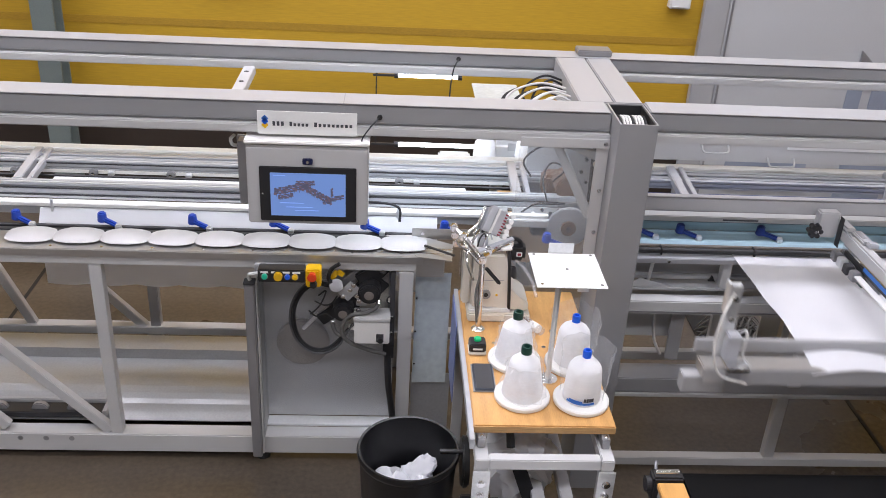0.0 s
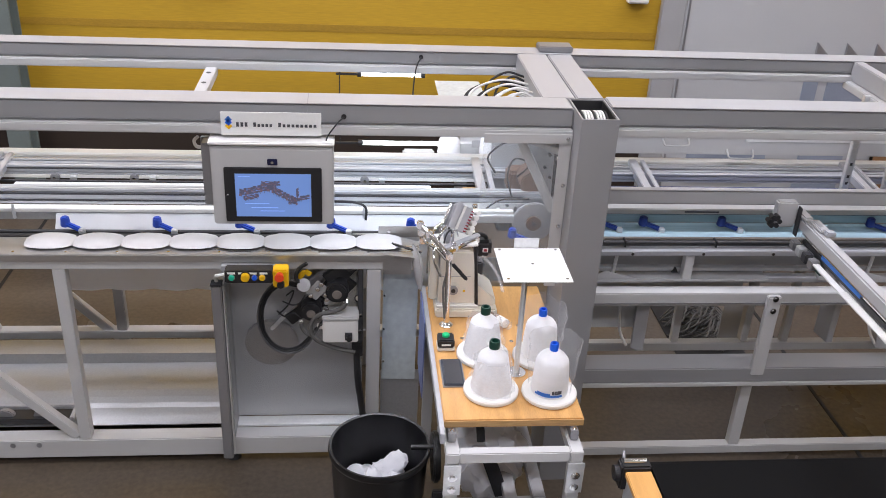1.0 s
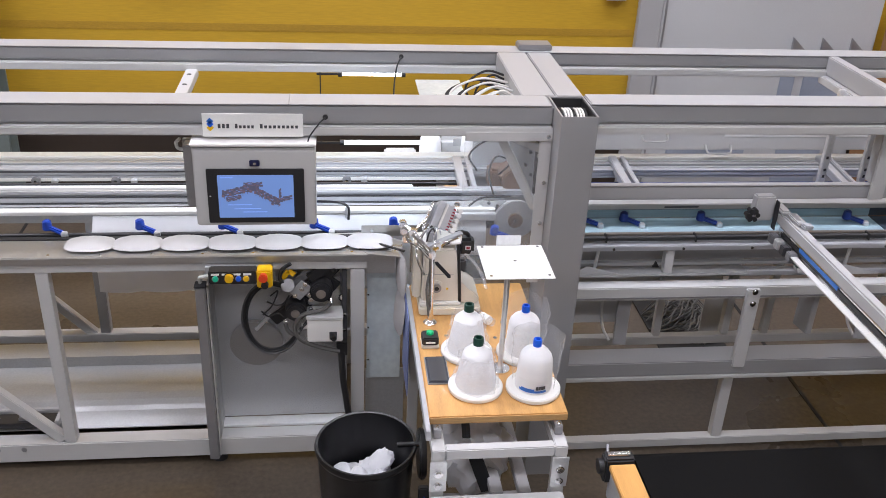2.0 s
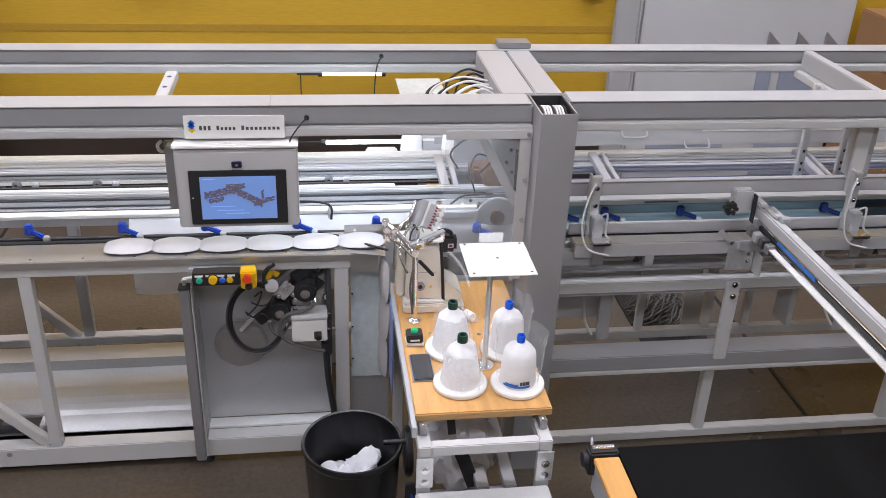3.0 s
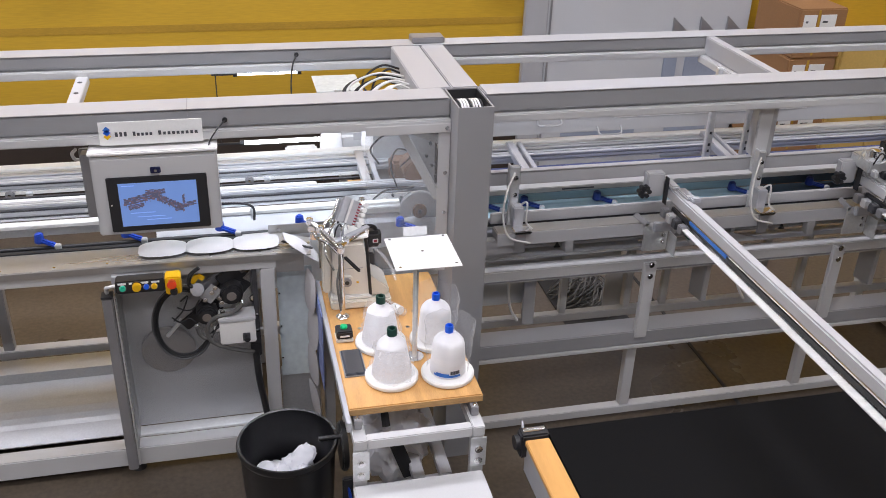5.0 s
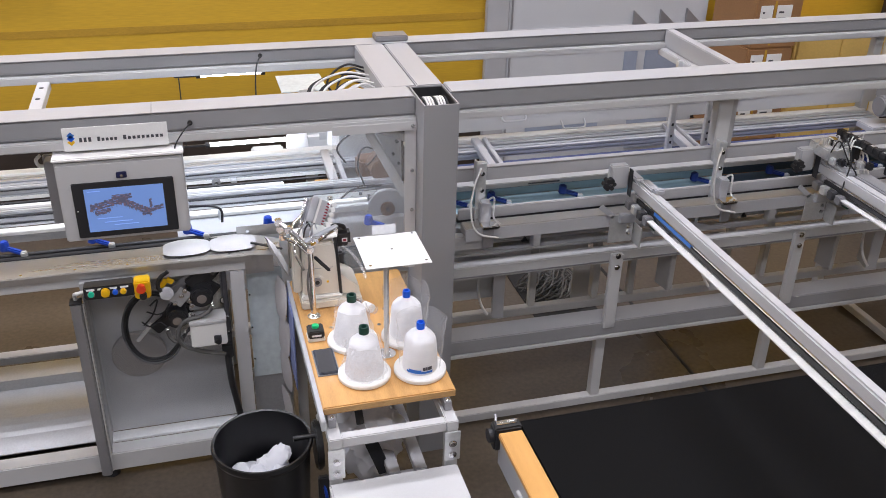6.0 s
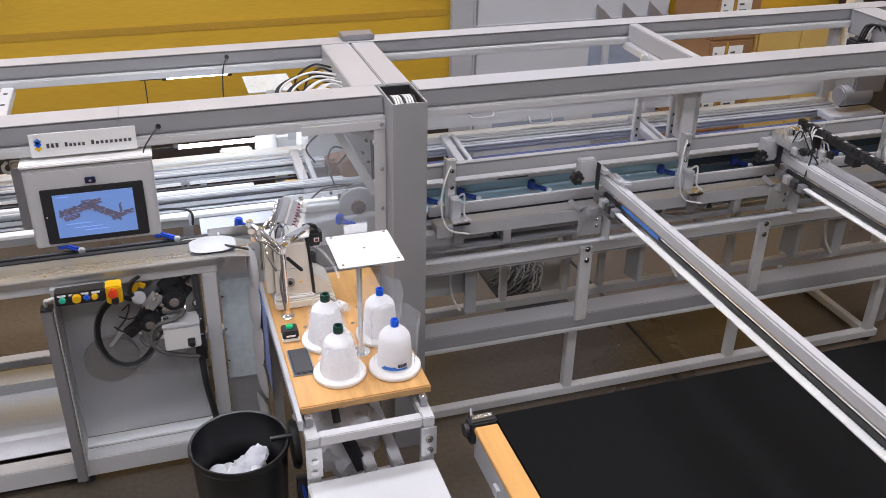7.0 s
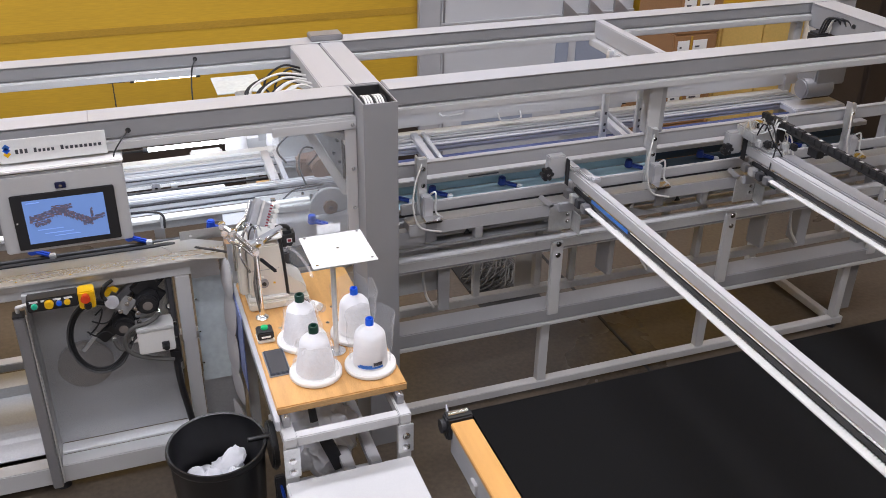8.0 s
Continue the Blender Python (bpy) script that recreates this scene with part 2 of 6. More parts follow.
def sweep(points, r, seg=8, steps=8, bm=None):
    """A round cable through the points."""
    p = [Vector(q) for q in points]
    p = [2 * p[0] - p[1]] + p + [2 * p[-1] - p[-2]]
    path = []
    for i in range(1, len(p) - 2):
        for k in range(steps):
            t = k / steps
            a, c, d, e = p[i - 1], p[i], p[i + 1], p[i + 2]
            path.append(0.5 * (2 * c + (d - a) * t + (2 * a - 5 * c + 4 * d - e) * t * t + (3 * c - a - 3 * d + e) * t ** 3))
    path.append(p[-2])
    b = bmesh.new()
    rings, side = [], None
    for i, c in enumerate(path):
        d = (path[min(i + 1, len(path) - 1)] - path[max(i - 1, 0)]).normalized()
        if side is None:
            side = d.orthogonal().normalized()
        side = (side - d * side.dot(d)).normalized()
        up = d.cross(side)
        rings.append([b.verts.new(c + r * (side * math.cos(2 * math.pi * k / seg) + up * math.sin(2 * math.pi * k / seg))) for k in range(seg)])
    for r0, r1 in zip(rings, rings[1:]):
        for k in range(seg):
            b.faces.new((r0[k], r0[(k + 1) % seg], r1[(k + 1) % seg], r1[k]))
    b.faces.new(rings[0])
    b.faces.new(rings[-1])
    return join(bm, b)


def bolt(p, axis, r=0.007, parent=None):
    p, a = Vector(p), Vector(axis)
    b = cyl(p, p + a * 0.004, r * 1.5, seg=14)
    cyl(p + a * 0.004, p + a * 0.009, r, seg=6, bm=b)
    return part("bolt", b, CHROME, parent)


def extrusion(p, q, w, h, parent, name="profile", mat=None):
    """An aluminium profile with two grooves along the face and one along the top."""
    p, q = Vector(p), Vector(q)
    lx = q.x - p.x
    g = min(0.012, h * 0.2)
    b = bmesh.new()
    half, t = w / 2, h / 2
    out = [(-half, -t), (-half, -t * 0.5 - g / 2), (-half + g, -t * 0.5 - g / 2), (-half + g, -t * 0.5 + g / 2), (-half, -t * 0.5 + g / 2),
           (-half, t * 0.5 - g / 2), (-half + g, t * 0.5 - g / 2), (-half + g, t * 0.5 + g / 2), (-half, t * 0.5 + g / 2), (-half, t),
           (-g / 2, t), (-g / 2, t - g), (g / 2, t - g), (g / 2, t), (half, t), (half, -t)]
    ends = [[b.verts.new((x, y, z)) for y, z in out] for x in (0, lx)]
    for k in range(len(out)):
        b.faces.new((ends[0][k], ends[0][(k + 1) % len(out)], ends[1][(k + 1) % len(out)], ends[1][k]))
    b.faces.new(ends[0])
    b.faces.new(ends[1])
    return part(name, moved(b, Matrix.Translation(p)), mat or ALU, parent)


# ---- the hall ----
XL, XR, YN, YF, CEIL = -7.0, 8.0, -4.5, 5.6, 5.5
floor = tagged(part("floor", box(XL, XR, YN, YF, -0.12, 0, 0), CONCRETE), "worn brown concrete hall floor with joints", "floor", kind="structure")
for jx in (-1.9, 2.16, 4.9):
    part("joint", box(jx, jx + 0.018, 0.0, 5.55, 0.0, 0.003, 0), RUBBER, floor, "dark floor joint")
tagged(part("ceiling", box(XL, XR, YN, YF, CEIL, CEIL + 0.15, 0), HALL), "plain pale grey hall ceiling", "ceiling", kind="structure")
tagged(part("wall_west", box(XL - 0.15, XL, YN, YF, 0, CEIL, 0), HALL), "plain pale grey hall wall", "wall", kind="structure")
tagged(part("wall_east", box(XR, XR + 0.15, YN, YF, 0, CEIL, 0), YELLOW), "yellow painted hall wall", "wall", kind="structure")
tagged(part("wall_south", box(XL, XR, YN - 0.15, YN, 0, CEIL, 0), HALL), "plain pale grey hall wall", "wall", kind="structure")
wall_n = tagged(part("wall_north", box(XL, XR, YF, YF + 0.15, 0, CEIL, 0), YELLOW), "yellow painted hall wall with an ochre stripe and a dark plinth", "wall", kind="structure")
part("stripe", box(XL, 1.88, YF - 0.0025, YF - 0.001, 1.105, 1.15, 0), OCHRE, wall_n, "darker ochre stripe")
part("plinth", box(XL, XR, YF - 0.03, YF - 0.001, 0, 0.47, 0.004), PLINTH, wall_n, "dark brown plinth")
tagged(part("trim", box(1.88, 2.03, YF - 0.06, YF - 0.007, 0.0, 4.2, 0.006), PALE), "pale grey upright door frame trim", "trim", kind="structure")
door = tagged(part("wall_panel", box(2.03, 3.5, YF - 0.045, YF - 0.007, 0.0, 4.2, 0.006), PLASTER), "large pale grey sliding wall panel", "wall panel", kind="structure")
part("panel_joint", box(2.05, 2.062, YF - 0.05, YF - 0.044, 0, 4.2, 0), ALU_DARK, door)
part("rail", box(2.03, 3.5, YF - 0.06, YF - 0.044, 1.02, 1.035, 0.002), PALE, door)
for k in range(3):
    hx = 2.93 + 0.2 * k
    b = bmesh.new()
    quad = [(hx, 0.92), (hx, 1.13), (hx + 0.17, 0.98), (hx + 0.17, 0.92)]
    vs = [b.verts.new((x, YF - 0.07, z)) for x, z in quad]
    b.faces.new(vs)
    e = bmesh.ops.extrude_face_region(b, geom=b.faces[:])
    bmesh.ops.translate(b, verts=[v for v in e["geom"] if isinstance(v, bmesh.types.BMVert)], vec=(0, 0.02, 0))
    part("vent", b, ALU_DARK, door, "dark grey slanted vent")
for x0, x1, z0, z1 in ((2.2, 2.75, 0.16, 0.37), (2.98, 3.3, 0.12, 0.38), (2.9, 3.0, 0.6, 0.9), (3.06, 3.45, 0.55, 0.9)):
    part("inset", box(x0, x1, YF - 0.054, YF - 0.043, z0, z1, 0.003), BLUEGREY, door, "blue-grey inset panel")
for x0 in (-2.07, -3.6):
    col = thing("steel_column", "green-grey painted steel column at the yellow wall", "column", (x0, 5.38, 0), "columns")
    part("flange", box(x0, x0 + 0.13, 5.32, 5.335, 0, CEIL, 0.002), COLUMN, col)
    part("flange", box(x0, x0 + 0.13, 5.455, 5.47, 0, CEIL, 0.002), COLUMN, col)
    part("web", box(x0 + 0.055, x0 + 0.075, 5.335, 5.455, 0, CEIL, 0), COLUMN, col)
sock = thing("wall_box", "small off-white electrical box on the yellow wall", "wall box", (1.7, 5.57, 1.36))
part("body", box(1.66, 1.79, 5.54, 5.598, 1.34, 1.42, 0.006), WHITE_PLASTIC, sock)
part("lid", box(1.67, 1.78, 5.533, 5.54, 1.35, 1.41, 0.003), PAPER, sock)
dark_lamp = thing("wall_horn", "dark round horn on the yellow wall", "horn", (-1.0, 5.55, 1.55))
part("bell", cyl((-0.93, 5.598, 1.56), (-0.93, 5.5, 1.56), 0.05, 0.11, 24), BLACK, dark_lamp)
part("bracket", box(-0.96, -0.9, 5.56, 5.598, 1.44, 1.5), ALU_DARK, dark_lamp)
cupboard = thing("wall_cabinet", "pale yellow cupboard at the wall", "cupboard", (4.4, 5.4, 0))
part("body", box(4.0, 4.74, 5.2, 5.55, 0.0, 1.0, 0.006), PALE_YELLOW, cupboard)
part("door_leaf", box(4.02, 4.36, 5.185, 5.2, 0.03, 0.98, 0.004), PALE_YELLOW, cupboard)
part("door_leaf", box(4.375, 4.72, 5.185, 5.2, 0.03, 0.98, 0.004), PALE_YELLOW, cupboard)
part("post", box(4.745, 4.82, 5.16, 5.25, 0.0, 1.3, 0.004), CREAM, cupboard, "cream corner post")
rack = thing("dark_cabinet", "dark brown cabinet in the corner of the hall", "cabinet", (5.6, 5.0, 0))
part("body", box(4.9, 6.4, 4.7, 5.5, 0.0, 1.9, 0.006), PLINTH, rack)
for q in range(2):
    part("door_leaf", box(4.93 + 0.73 * q, 5.64 + 0.73 * q, 4.68, 4.699, 0.05, 1.86, 0.005), PLINTH, rack)
for k, (x0, x1, z0, z1) in enumerate(((3.45, 3.88, 0.0, 0.34), (3.48, 3.85, 0.342, 0.66), (3.5, 3.84, 0.662, 0.98), (3.51, 3.85, 0.982, 1.3))):
    c = thing("cardboard_box", "brown cardboard carton with white labels in a stack", "box", (x0, 5.2, z0), "stacked cartons")
    part("carton", box(x0, x1, 5.0, 5.5, z0, z1, 0.008), CARTON, c)
    part("tape", box(x0 + 0.13, x0 + 0.145, 4.998, 5.0, z0 + 0.02, z1 - 0.01, 0), OCHRE, c)
    for lx, lw in ((x0 + 0.03, 0.09), (x1 - 0.19, 0.11)):
        lab = part("label", box(lx, lx + lw, 4.995, 4.999, z0 + 0.12, z0 + 0.28, 0), PAPER, c, "white paper label")
        for r in range(3):
            part("print_bar", box(lx + 0.015, lx + lw - 0.02 - 0.02 * r, 4.993, 4.995, z0 + 0.15 + 0.04 * r, z0 + 0.162 + 0.04 * r, 0), INK, lab)
for lx, ly in CEILING_LAMPS:
    lamp = thing("ceiling_light", "long white ceiling light, switched on", "ceiling light", (lx, ly, 5.4), "ceiling lights")
    part("frame", box(lx - 1.15, lx + 1.15, ly - 0.3, ly + 0.3, 5.3, CEIL, 0.01), WHITE, lamp)
    part("diffuser", box(lx - 1.1, lx + 1.1, ly - 0.25, ly + 0.25, 5.285, 5.3, 0.003), PANEL_LIGHT, lamp)

# ---- the machine's frame ----
MX0, MX1 = -3.6, 3.62
frame_m = thing("steel_gantry", "grey powder-coated steel gantry of the sewing line", "machine gantry", (0, 3.3, 0))


def duct_beam(y0, y1, x0, x1, zb=1.466):
    """A long beam: grey box with its lit top coloured paler, joint lines and a pale tube below its front edge."""
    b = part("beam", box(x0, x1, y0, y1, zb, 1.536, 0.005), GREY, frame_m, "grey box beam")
    # thin paler layer: the overhead light on the beam's top, put into the colour
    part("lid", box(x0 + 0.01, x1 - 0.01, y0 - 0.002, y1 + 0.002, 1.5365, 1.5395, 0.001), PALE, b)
    part("groove", box(x0 + 0.01, x1 - 0.01, y0 - 0.0025, y0 - 0.0005, zb + 0.009, zb + 0.011, 0), ALU_DARK, b)
    part("beam_tube", box(x0, x1, y0 - 0.02, y1 - 0.02, zb - 0.032, zb - 0.001, 0.004), WHITE, frame_m, "pale flat tube")


duct_beam(2.92, 3.03, MX0, 0.738)
duct_beam(2.94, 3.05, 0.868, MX1)
duct_beam(3.605, 3.70, MX0, MX1, 1.482)
for x0 in (-0.17, -1.9):
    part("beam_joint", box(x0, x0 + 0.003, 2.917, 3.032, 1.468, 1.5405, 0), ALU_DARK, frame_m)
part("cross_beam", box(0.645, 0.766, 3.032, 3.603, 1.43, 1.5385, 0.004), PALE, frame_m)
part("cross_beam", box(0.771, 0.87, 3.032, 3.603, 1.43, 1.5385, 0.004), PALE, frame_m)
part("beam_cap", box(0.74, 0.88, 3.62, 3.70, 1.54, 1.565, 0.004), ALU_DARK, frame_m)
part("cross_beam", box(2.085, 2.13, 3.052, 3.603, 1.46, 1.5385, 0.004), PALE, frame_m)
part("cross_tube", box(2.06, 2.10, 3.052, 3.603, 1.425, 1.458, 0.004), WHITE, frame_m)
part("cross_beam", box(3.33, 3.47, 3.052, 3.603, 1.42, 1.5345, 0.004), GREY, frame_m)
# paler top layer: light from above, coloured in
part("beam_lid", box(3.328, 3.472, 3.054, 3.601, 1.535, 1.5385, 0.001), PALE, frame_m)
for q in range(3):
    part("grommet", cyl((3.3295, 3.16 + 0.13 * q, 1.495), (3.326, 3.16 + 0.13 * q, 1.495), 0.011, seg=14), BLACK, frame_m)
ct = part("cross_tube", box(-0.60, -0.555, 3.032, 3.603, 1.425, 1.46, 0.003), WHITE, frame_m, "white perforated cross bar")
for k in range(4):
    part("hole", cyl((-0.578, 3.12 + 0.13 * k, 1.4595), (-0.578, 3.12 + 0.13 * k, 1.4615), 0.009, seg=12), DARK, ct)
# the open corner post
for a in ((0.738, 0.866, 2.80, 2.805), (0.738, 0.866, 3.015, 3.02), (0.738, 0.743, 2.805, 3.015), (0.861, 0.866, 2.805, 3.015)):
    part("post_side", box(a[0], a[1], a[2], a[3], 0.0, 1.54, 0), GREY, frame_m, "grey side of a hollow post")
for a in ((0.744, 0.86, 2.806, 2.809), (0.744, 0.86, 3.010, 3.0145), (0.744, 0.747, 2.81, 3.009), (0.857, 0.86, 2.81, 3.009)):
    part("post_lining", box(a[0], a[1], a[2], a[3], 1.2, 1.536, 0), RUBBER, frame_m)
for k in range(9):
    x = 0.755 + 0.0105 * k
    part("cable", sweep([(x, 2.995, 1.42), (x + 0.003, 2.965, 1.505), (x + 0.007, 2.91, 1.525), (x + 0.008, 2.855, 1.485), (x + 0.008, 2.825, 1.35)], 0.0042, 7, 5), CABLE_WHITE if k % 4 else RUBBER, frame_m)
# bundle of cables that leaves the cross beam
for k in range(20):
    z = 1.44 + 0.012 * (k % 6)
    y = 3.12 + 0.017 * k
    out_ = 0.10 + 0.035 * (k % 4)
    part("cable", sweep([(0.645, y, z), (0.645 - 0.5 * out_, y - 0.005, z + 0.018), (0.645 - out_, y - 0.03, z - 0.01), (0.625 - out_, y - 0.06, z - 0.05), (0.60 - 0.4 * out_, y - 0.08, 1.39)], 0.0045, 7, 6), CABLE_WHITE if k < 13 else RUBBER, frame_m)
for hx, hy, hz in ((0.255, 3.605, 1.515), (-0.048, 2.92, 1.495)):
    part("grommet", cyl((hx, hy, hz), (hx, hy - 0.004, hz), 0.009, seg=14), BLACK, frame_m)
part("cable", sweep([(0.255, 3.60, 1.515), (0.235, 3.57, 1.48), (0.225, 3.56, 1.40), (0.226, 3.57, 1.30)], 0.003), BLACK, frame_m)
part("cable", sweep([(-0.048, 2.915, 1.495), (-0.075, 2.885, 1.475), (-0.105, 2.875, 1.43), (-0.10, 2.88, 1.385)], 0.0026), BLACK, frame_m)
# right-hand rails of the frame
RXL, RXR = 0.868, 3.62
part("mid_beam", box(RXL, RXR, 2.975, 3.0, 1.156, 1.21, 0.004), PALE, frame_m)
part("mid_beam_cap", box(RXL, RXR, 2.973, 3.002, 1.2105, 1.2135, 0.001), PALE, frame_m)
part("upright", box(2.015, 2.075, 2.962, 2.972, 1.156, 1.434, 0.004), WHITE, frame_m)
part("upright", box(2.02, 2.105, 2.975, 3.03, 1.214, 1.434, 0.004), PALE, frame_m)
part("upright", box(3.36, 3.43, 2.98, 3.03, 0.06, 1.434, 0.004), GREY, frame_m)
for x0 in (2.04, 2.225):
    st = part("strut", box(x0, x0 + 0.03, 3.37, 3.395, 1.04, 1.46, 0.003), ZINC, frame_m, "slotted zinc strut")
    for z in (1.075, 1.105, 1.16, 1.28):
        part("slot", box(x0 + 0.01, x0 + 0.02, 3.3685, 3.37, z, z + 0.012, 0), DARK, st)
upper = part("upper_rail", box(RXL, RXR, 2.93, 2.99, 0.742, 0.80, 0.004), WHITE, frame_m, "white profile rail")
part("groove", box(RXL, RXR, 2.9275, 2.9305, 0.752, 0.758, 0), ALU_DARK, upper)
part("rail", box(RXL, RXR, 3.03, 3.07, 0.79, 0.815, 0.003), ALU, frame_m)
low = part("lower_rail", box(RXL, RXR, 2.91, 3.02, 0.395, 0.462, 0.004), GREY, frame_m)
part("flange", box(RXL, RXR, 2.905, 2.93, 0.377, 0.394, 0.002), WHITE, low)
part("floor_rail", box(RXL, RXR - 0.28, 2.92, 2.965, 0.02, 0.06, 0.003), WHITE, frame_m)
for x0 in (1.572, 2.435, 3.27):
    part("leg", box(x0, x0 + 0.045, 2.925, 2.965, 0.06, 0.395, 0.003), WHITE, frame_m)
    if x0 > 3:
        part("leg", box(x0, x0 + 0.045, 3.62, 3.665, 0.0, 1.48, 0.003), WHITE, frame_m)
        part("cross_tube", box(x0, x0 + 0.04, 2.966, 3.619, 0.02, 0.058, 0.003), WHITE, frame_m)
        part("foot", cyl((x0 + 0.02, 2.945, 0), (x0 + 0.02, 2.945, 0.02), 0.025, seg=16), BLACK, frame_m)
for x0 in (1.586, 2.47, 3.37):
    v = part("upright", box(x0, x0 + 0.055, 2.905, 2.929, 0.43, 0.795, 0.004), WHITE, frame_m)
    for z in (0.788, 0.735):
        bolt((x0 + 0.028, 2.905, z), (0, -1, 0), 0.008, v)
    part("upright", box(x0 + 0.06, x0 + 0.09, 3.17, 3.21, 0.42, 0.8, 0.003), WHITE, frame_m)
part("shelf_tube", box(RXL, RXR, 3.17, 3.21, 0.375, 0.415, 0.003), WHITE, frame_m)
for x0 in (1.34, 1.83, 2.32, 2.9):
    part("upright", box(x0, x0 + 0.032, 3.175, 3.205, 0.4155, 0.8, 0.003), WHITE, frame_m)
for x0 in (0.98, 2.02, 2.86):
    part("hanger_plate", bar((x0 + 0.145, 2.99, 0.62), (x0 + 0.18, 3.10, 0.62), 0.05, 0.24, 0.003), PALE, frame_m, "pale bent hanger plate")
    part("hanger_plate", bar((x0 - 0.085, 2.99, 0.63), (x0 - 0.1, 3.08, 0.63), 0.03, 0.2, 0.003), PALE, frame_m, "pale bent hanger plate")
    part("link_rod", cyl((x0 + 0.008, 3.02, 0.815), (x0 + 0.018, 3.02, 0.93), 0.007, seg=10), ZINC, frame_m)
    part("link_eye", cyl((x0 + 0.018, 3.005, 0.935), (x0 + 0.018, 3.03, 0.935), 0.011, seg=14), ZINC, frame_m)
    wg = bmesh.new()
    wv_ = [wg.verts.new(v) for v in ((x0 - 0.06, 2.995, 0.845), (x0 - 0.03, 2.995, 0.865), (x0 + 0.16, 2.995, 0.812), (x0 - 0.06, 2.995, 0.812))]
    wg.faces.new(wv_)
    e = bmesh.ops.extrude_face_region(wg, geom=wg.faces[:])
    bmesh.ops.translate(wg, verts=[v for v in e["geom"] if isinstance(v, bmesh.types.BMVert)], vec=(0, 0.003, 0))
    part("wedge_plate", wg, PALE, frame_m, "pale wedge-shaped plate")
    part("fitting", cyl((x0 + 0.27, 3.058, 0.835), (x0 + 0.27, 3.048, 0.835), 0.016, seg=3), BLACK, frame_m)
    part("drop_tube", sweep([(x0 + 0.05, 2.99, 0.73), (x0 + 0.052, 2.985, 0.66), (x0 + 0.06, 2.97, 0.6), (x0 + 0.085, 2.95, 0.55)], 0.006), ZINC, frame_m)
    part("fitting", box(x0 - 0.008, x0 + 0.022, 3.008, 3.032, 0.815, 0.845, 0.004), BLACK, frame_m)
    part("fitting_nut", cyl((x0 - 0.015, 3.005, 0.822), (x0 + 0.03, 3.005, 0.822), 0.006, seg=8), CHROME, frame_m)
HEAP_X, HEAP_Y = 1.6, 3.68
part("back_panel", box(0.99, 1.64, 3.245, 3.25, 0.60, 0.815, 0.002), WHITE, frame_m, "pale sheet panel")
part("back_panel", box(1.605, 1.745, 3.30, 3.305, 0.33, 0.56, 0.002), WHITE, frame_m, "pale sheet panel")
part("hanger_back", box(0.905, 1.135, 3.085, 3.09, 0.55, 0.72, 0.002), WHITE, frame_m, "pale hanger back plate")
coil = bmesh.new()
rnd = random.Random(5)
for k in range(44):
    x0 = HEAP_X + 0.1 + rnd.random() * 0.16
    z0 = 0.06 + rnd.random() * 0.06
    y0 = HEAP_Y + 0.12 + rnd.random() * 0.24
    sweep([(x0 - 0.1, y0, 0.012), (x0 - 0.04, y0 - 0.12 * rnd.random(), z0), (x0 + 0.05, y0 + 0.06, z0 * 0.8), (x0 + 0.1, y0 - 0.08 * rnd.random(), 0.03), (x0 + 0.02, y0 - 0.1, 0.012)], 0.004, 6, 5, coil)
nest = thing("cable_heap", "heap of grey cables on a black mat behind the machine", "cable heap", (HEAP_X + 0.18, HEAP_Y + 0.24, 0))
part("mat", box(HEAP_X, HEAP_X + 0.36, HEAP_Y, HEAP_Y + 0.48, 0.0, 0.008, 0.003), RUBBER, nest, "black mat")
tagged(part("cable_tangle", coil, CABLE_GREY, nest, "tangle of grey cables"), kind="stuff")

# left-hand table, legs and tray
part("table_tube", box(MX0, 0.105, 2.955, 3.0, 0.889, 0.937, 0.004), WHITE, frame_m, "white tube under the table")
for x0 in (-1.093, -2.15, -3.2):
    part("leg", box(x0, x0 + 0.045, 2.955, 3.0, 0.123, 0.889, 0.003), WHITE, frame_m)
part("leg", box(0.035, 0.088, 2.953, 3.0, 0.123, 0.888, 0.003), WHITE, frame_m)
rail = part("floor_rail", box(MX0, 0.1, 2.95, 3.02, 0.036, 0.122, 0.004), WHITE, frame_m)
for x0 in (-1.55, -1.45, -1.35, -1.25):
    part("hole", cyl((x0, 2.9495, 0.1), (x0, 2.948, 0.1), 0.011, seg=14), ALU_DARK, rail)
for x0 in (-3.0, -1.6, -0.5, 0.0):
    part("foot", cyl((x0, 2.985, 0), (x0, 2.985, 0.036), 0.03, 0.018, 18), BLACK, frame_m)
for a, c in (((-1.5, 2.978, 0.553), (-1.1, 2.978, 0.128)), ((-2.13, 2.978, 0.84), (-1.5, 2.978, 0.14))):
    part("brace", bar(a, c, 0.035, 0.04), WHITE, frame_m)
for a, c in (((-1.76, 3.65, 0.52), (-1.59, 3.65, 0.12)), ((-1.31, 3.65, 0.40), (-1.08, 3.65, 0.15)), ((-2.6, 3.65, 0.8), (-2.1, 3.65, 0.15))):
    part("brace", bar(a, c, 0.035, 0.04), WHITE, frame_m)
for x0 in (-1.09, -2.2, 0.0):
    part("leg", box(x0, x0 + 0.045, 3.63, 3.675, 0.0, 0.9, 0.003), PALE, frame_m)
part("floor_rail", box(MX0, RXL, 3.62, 3.675, 0.165, 0.205, 0.003), WHITE, frame_m)
table = thing("table_top", "beige-reflecting brushed steel table along the line", "table top", (-1, 3.05, 0.9))
part("sheet", box(MX0, 0.12, 2.952, 3.118, 0.9375, 0.953, 0.002), STEEL, table)
part("track", box(MX0, 0.06, 3.088, 3.112, 0.9532, 0.9575, 0.001), RUBBER, table, "black ribbed belt track")
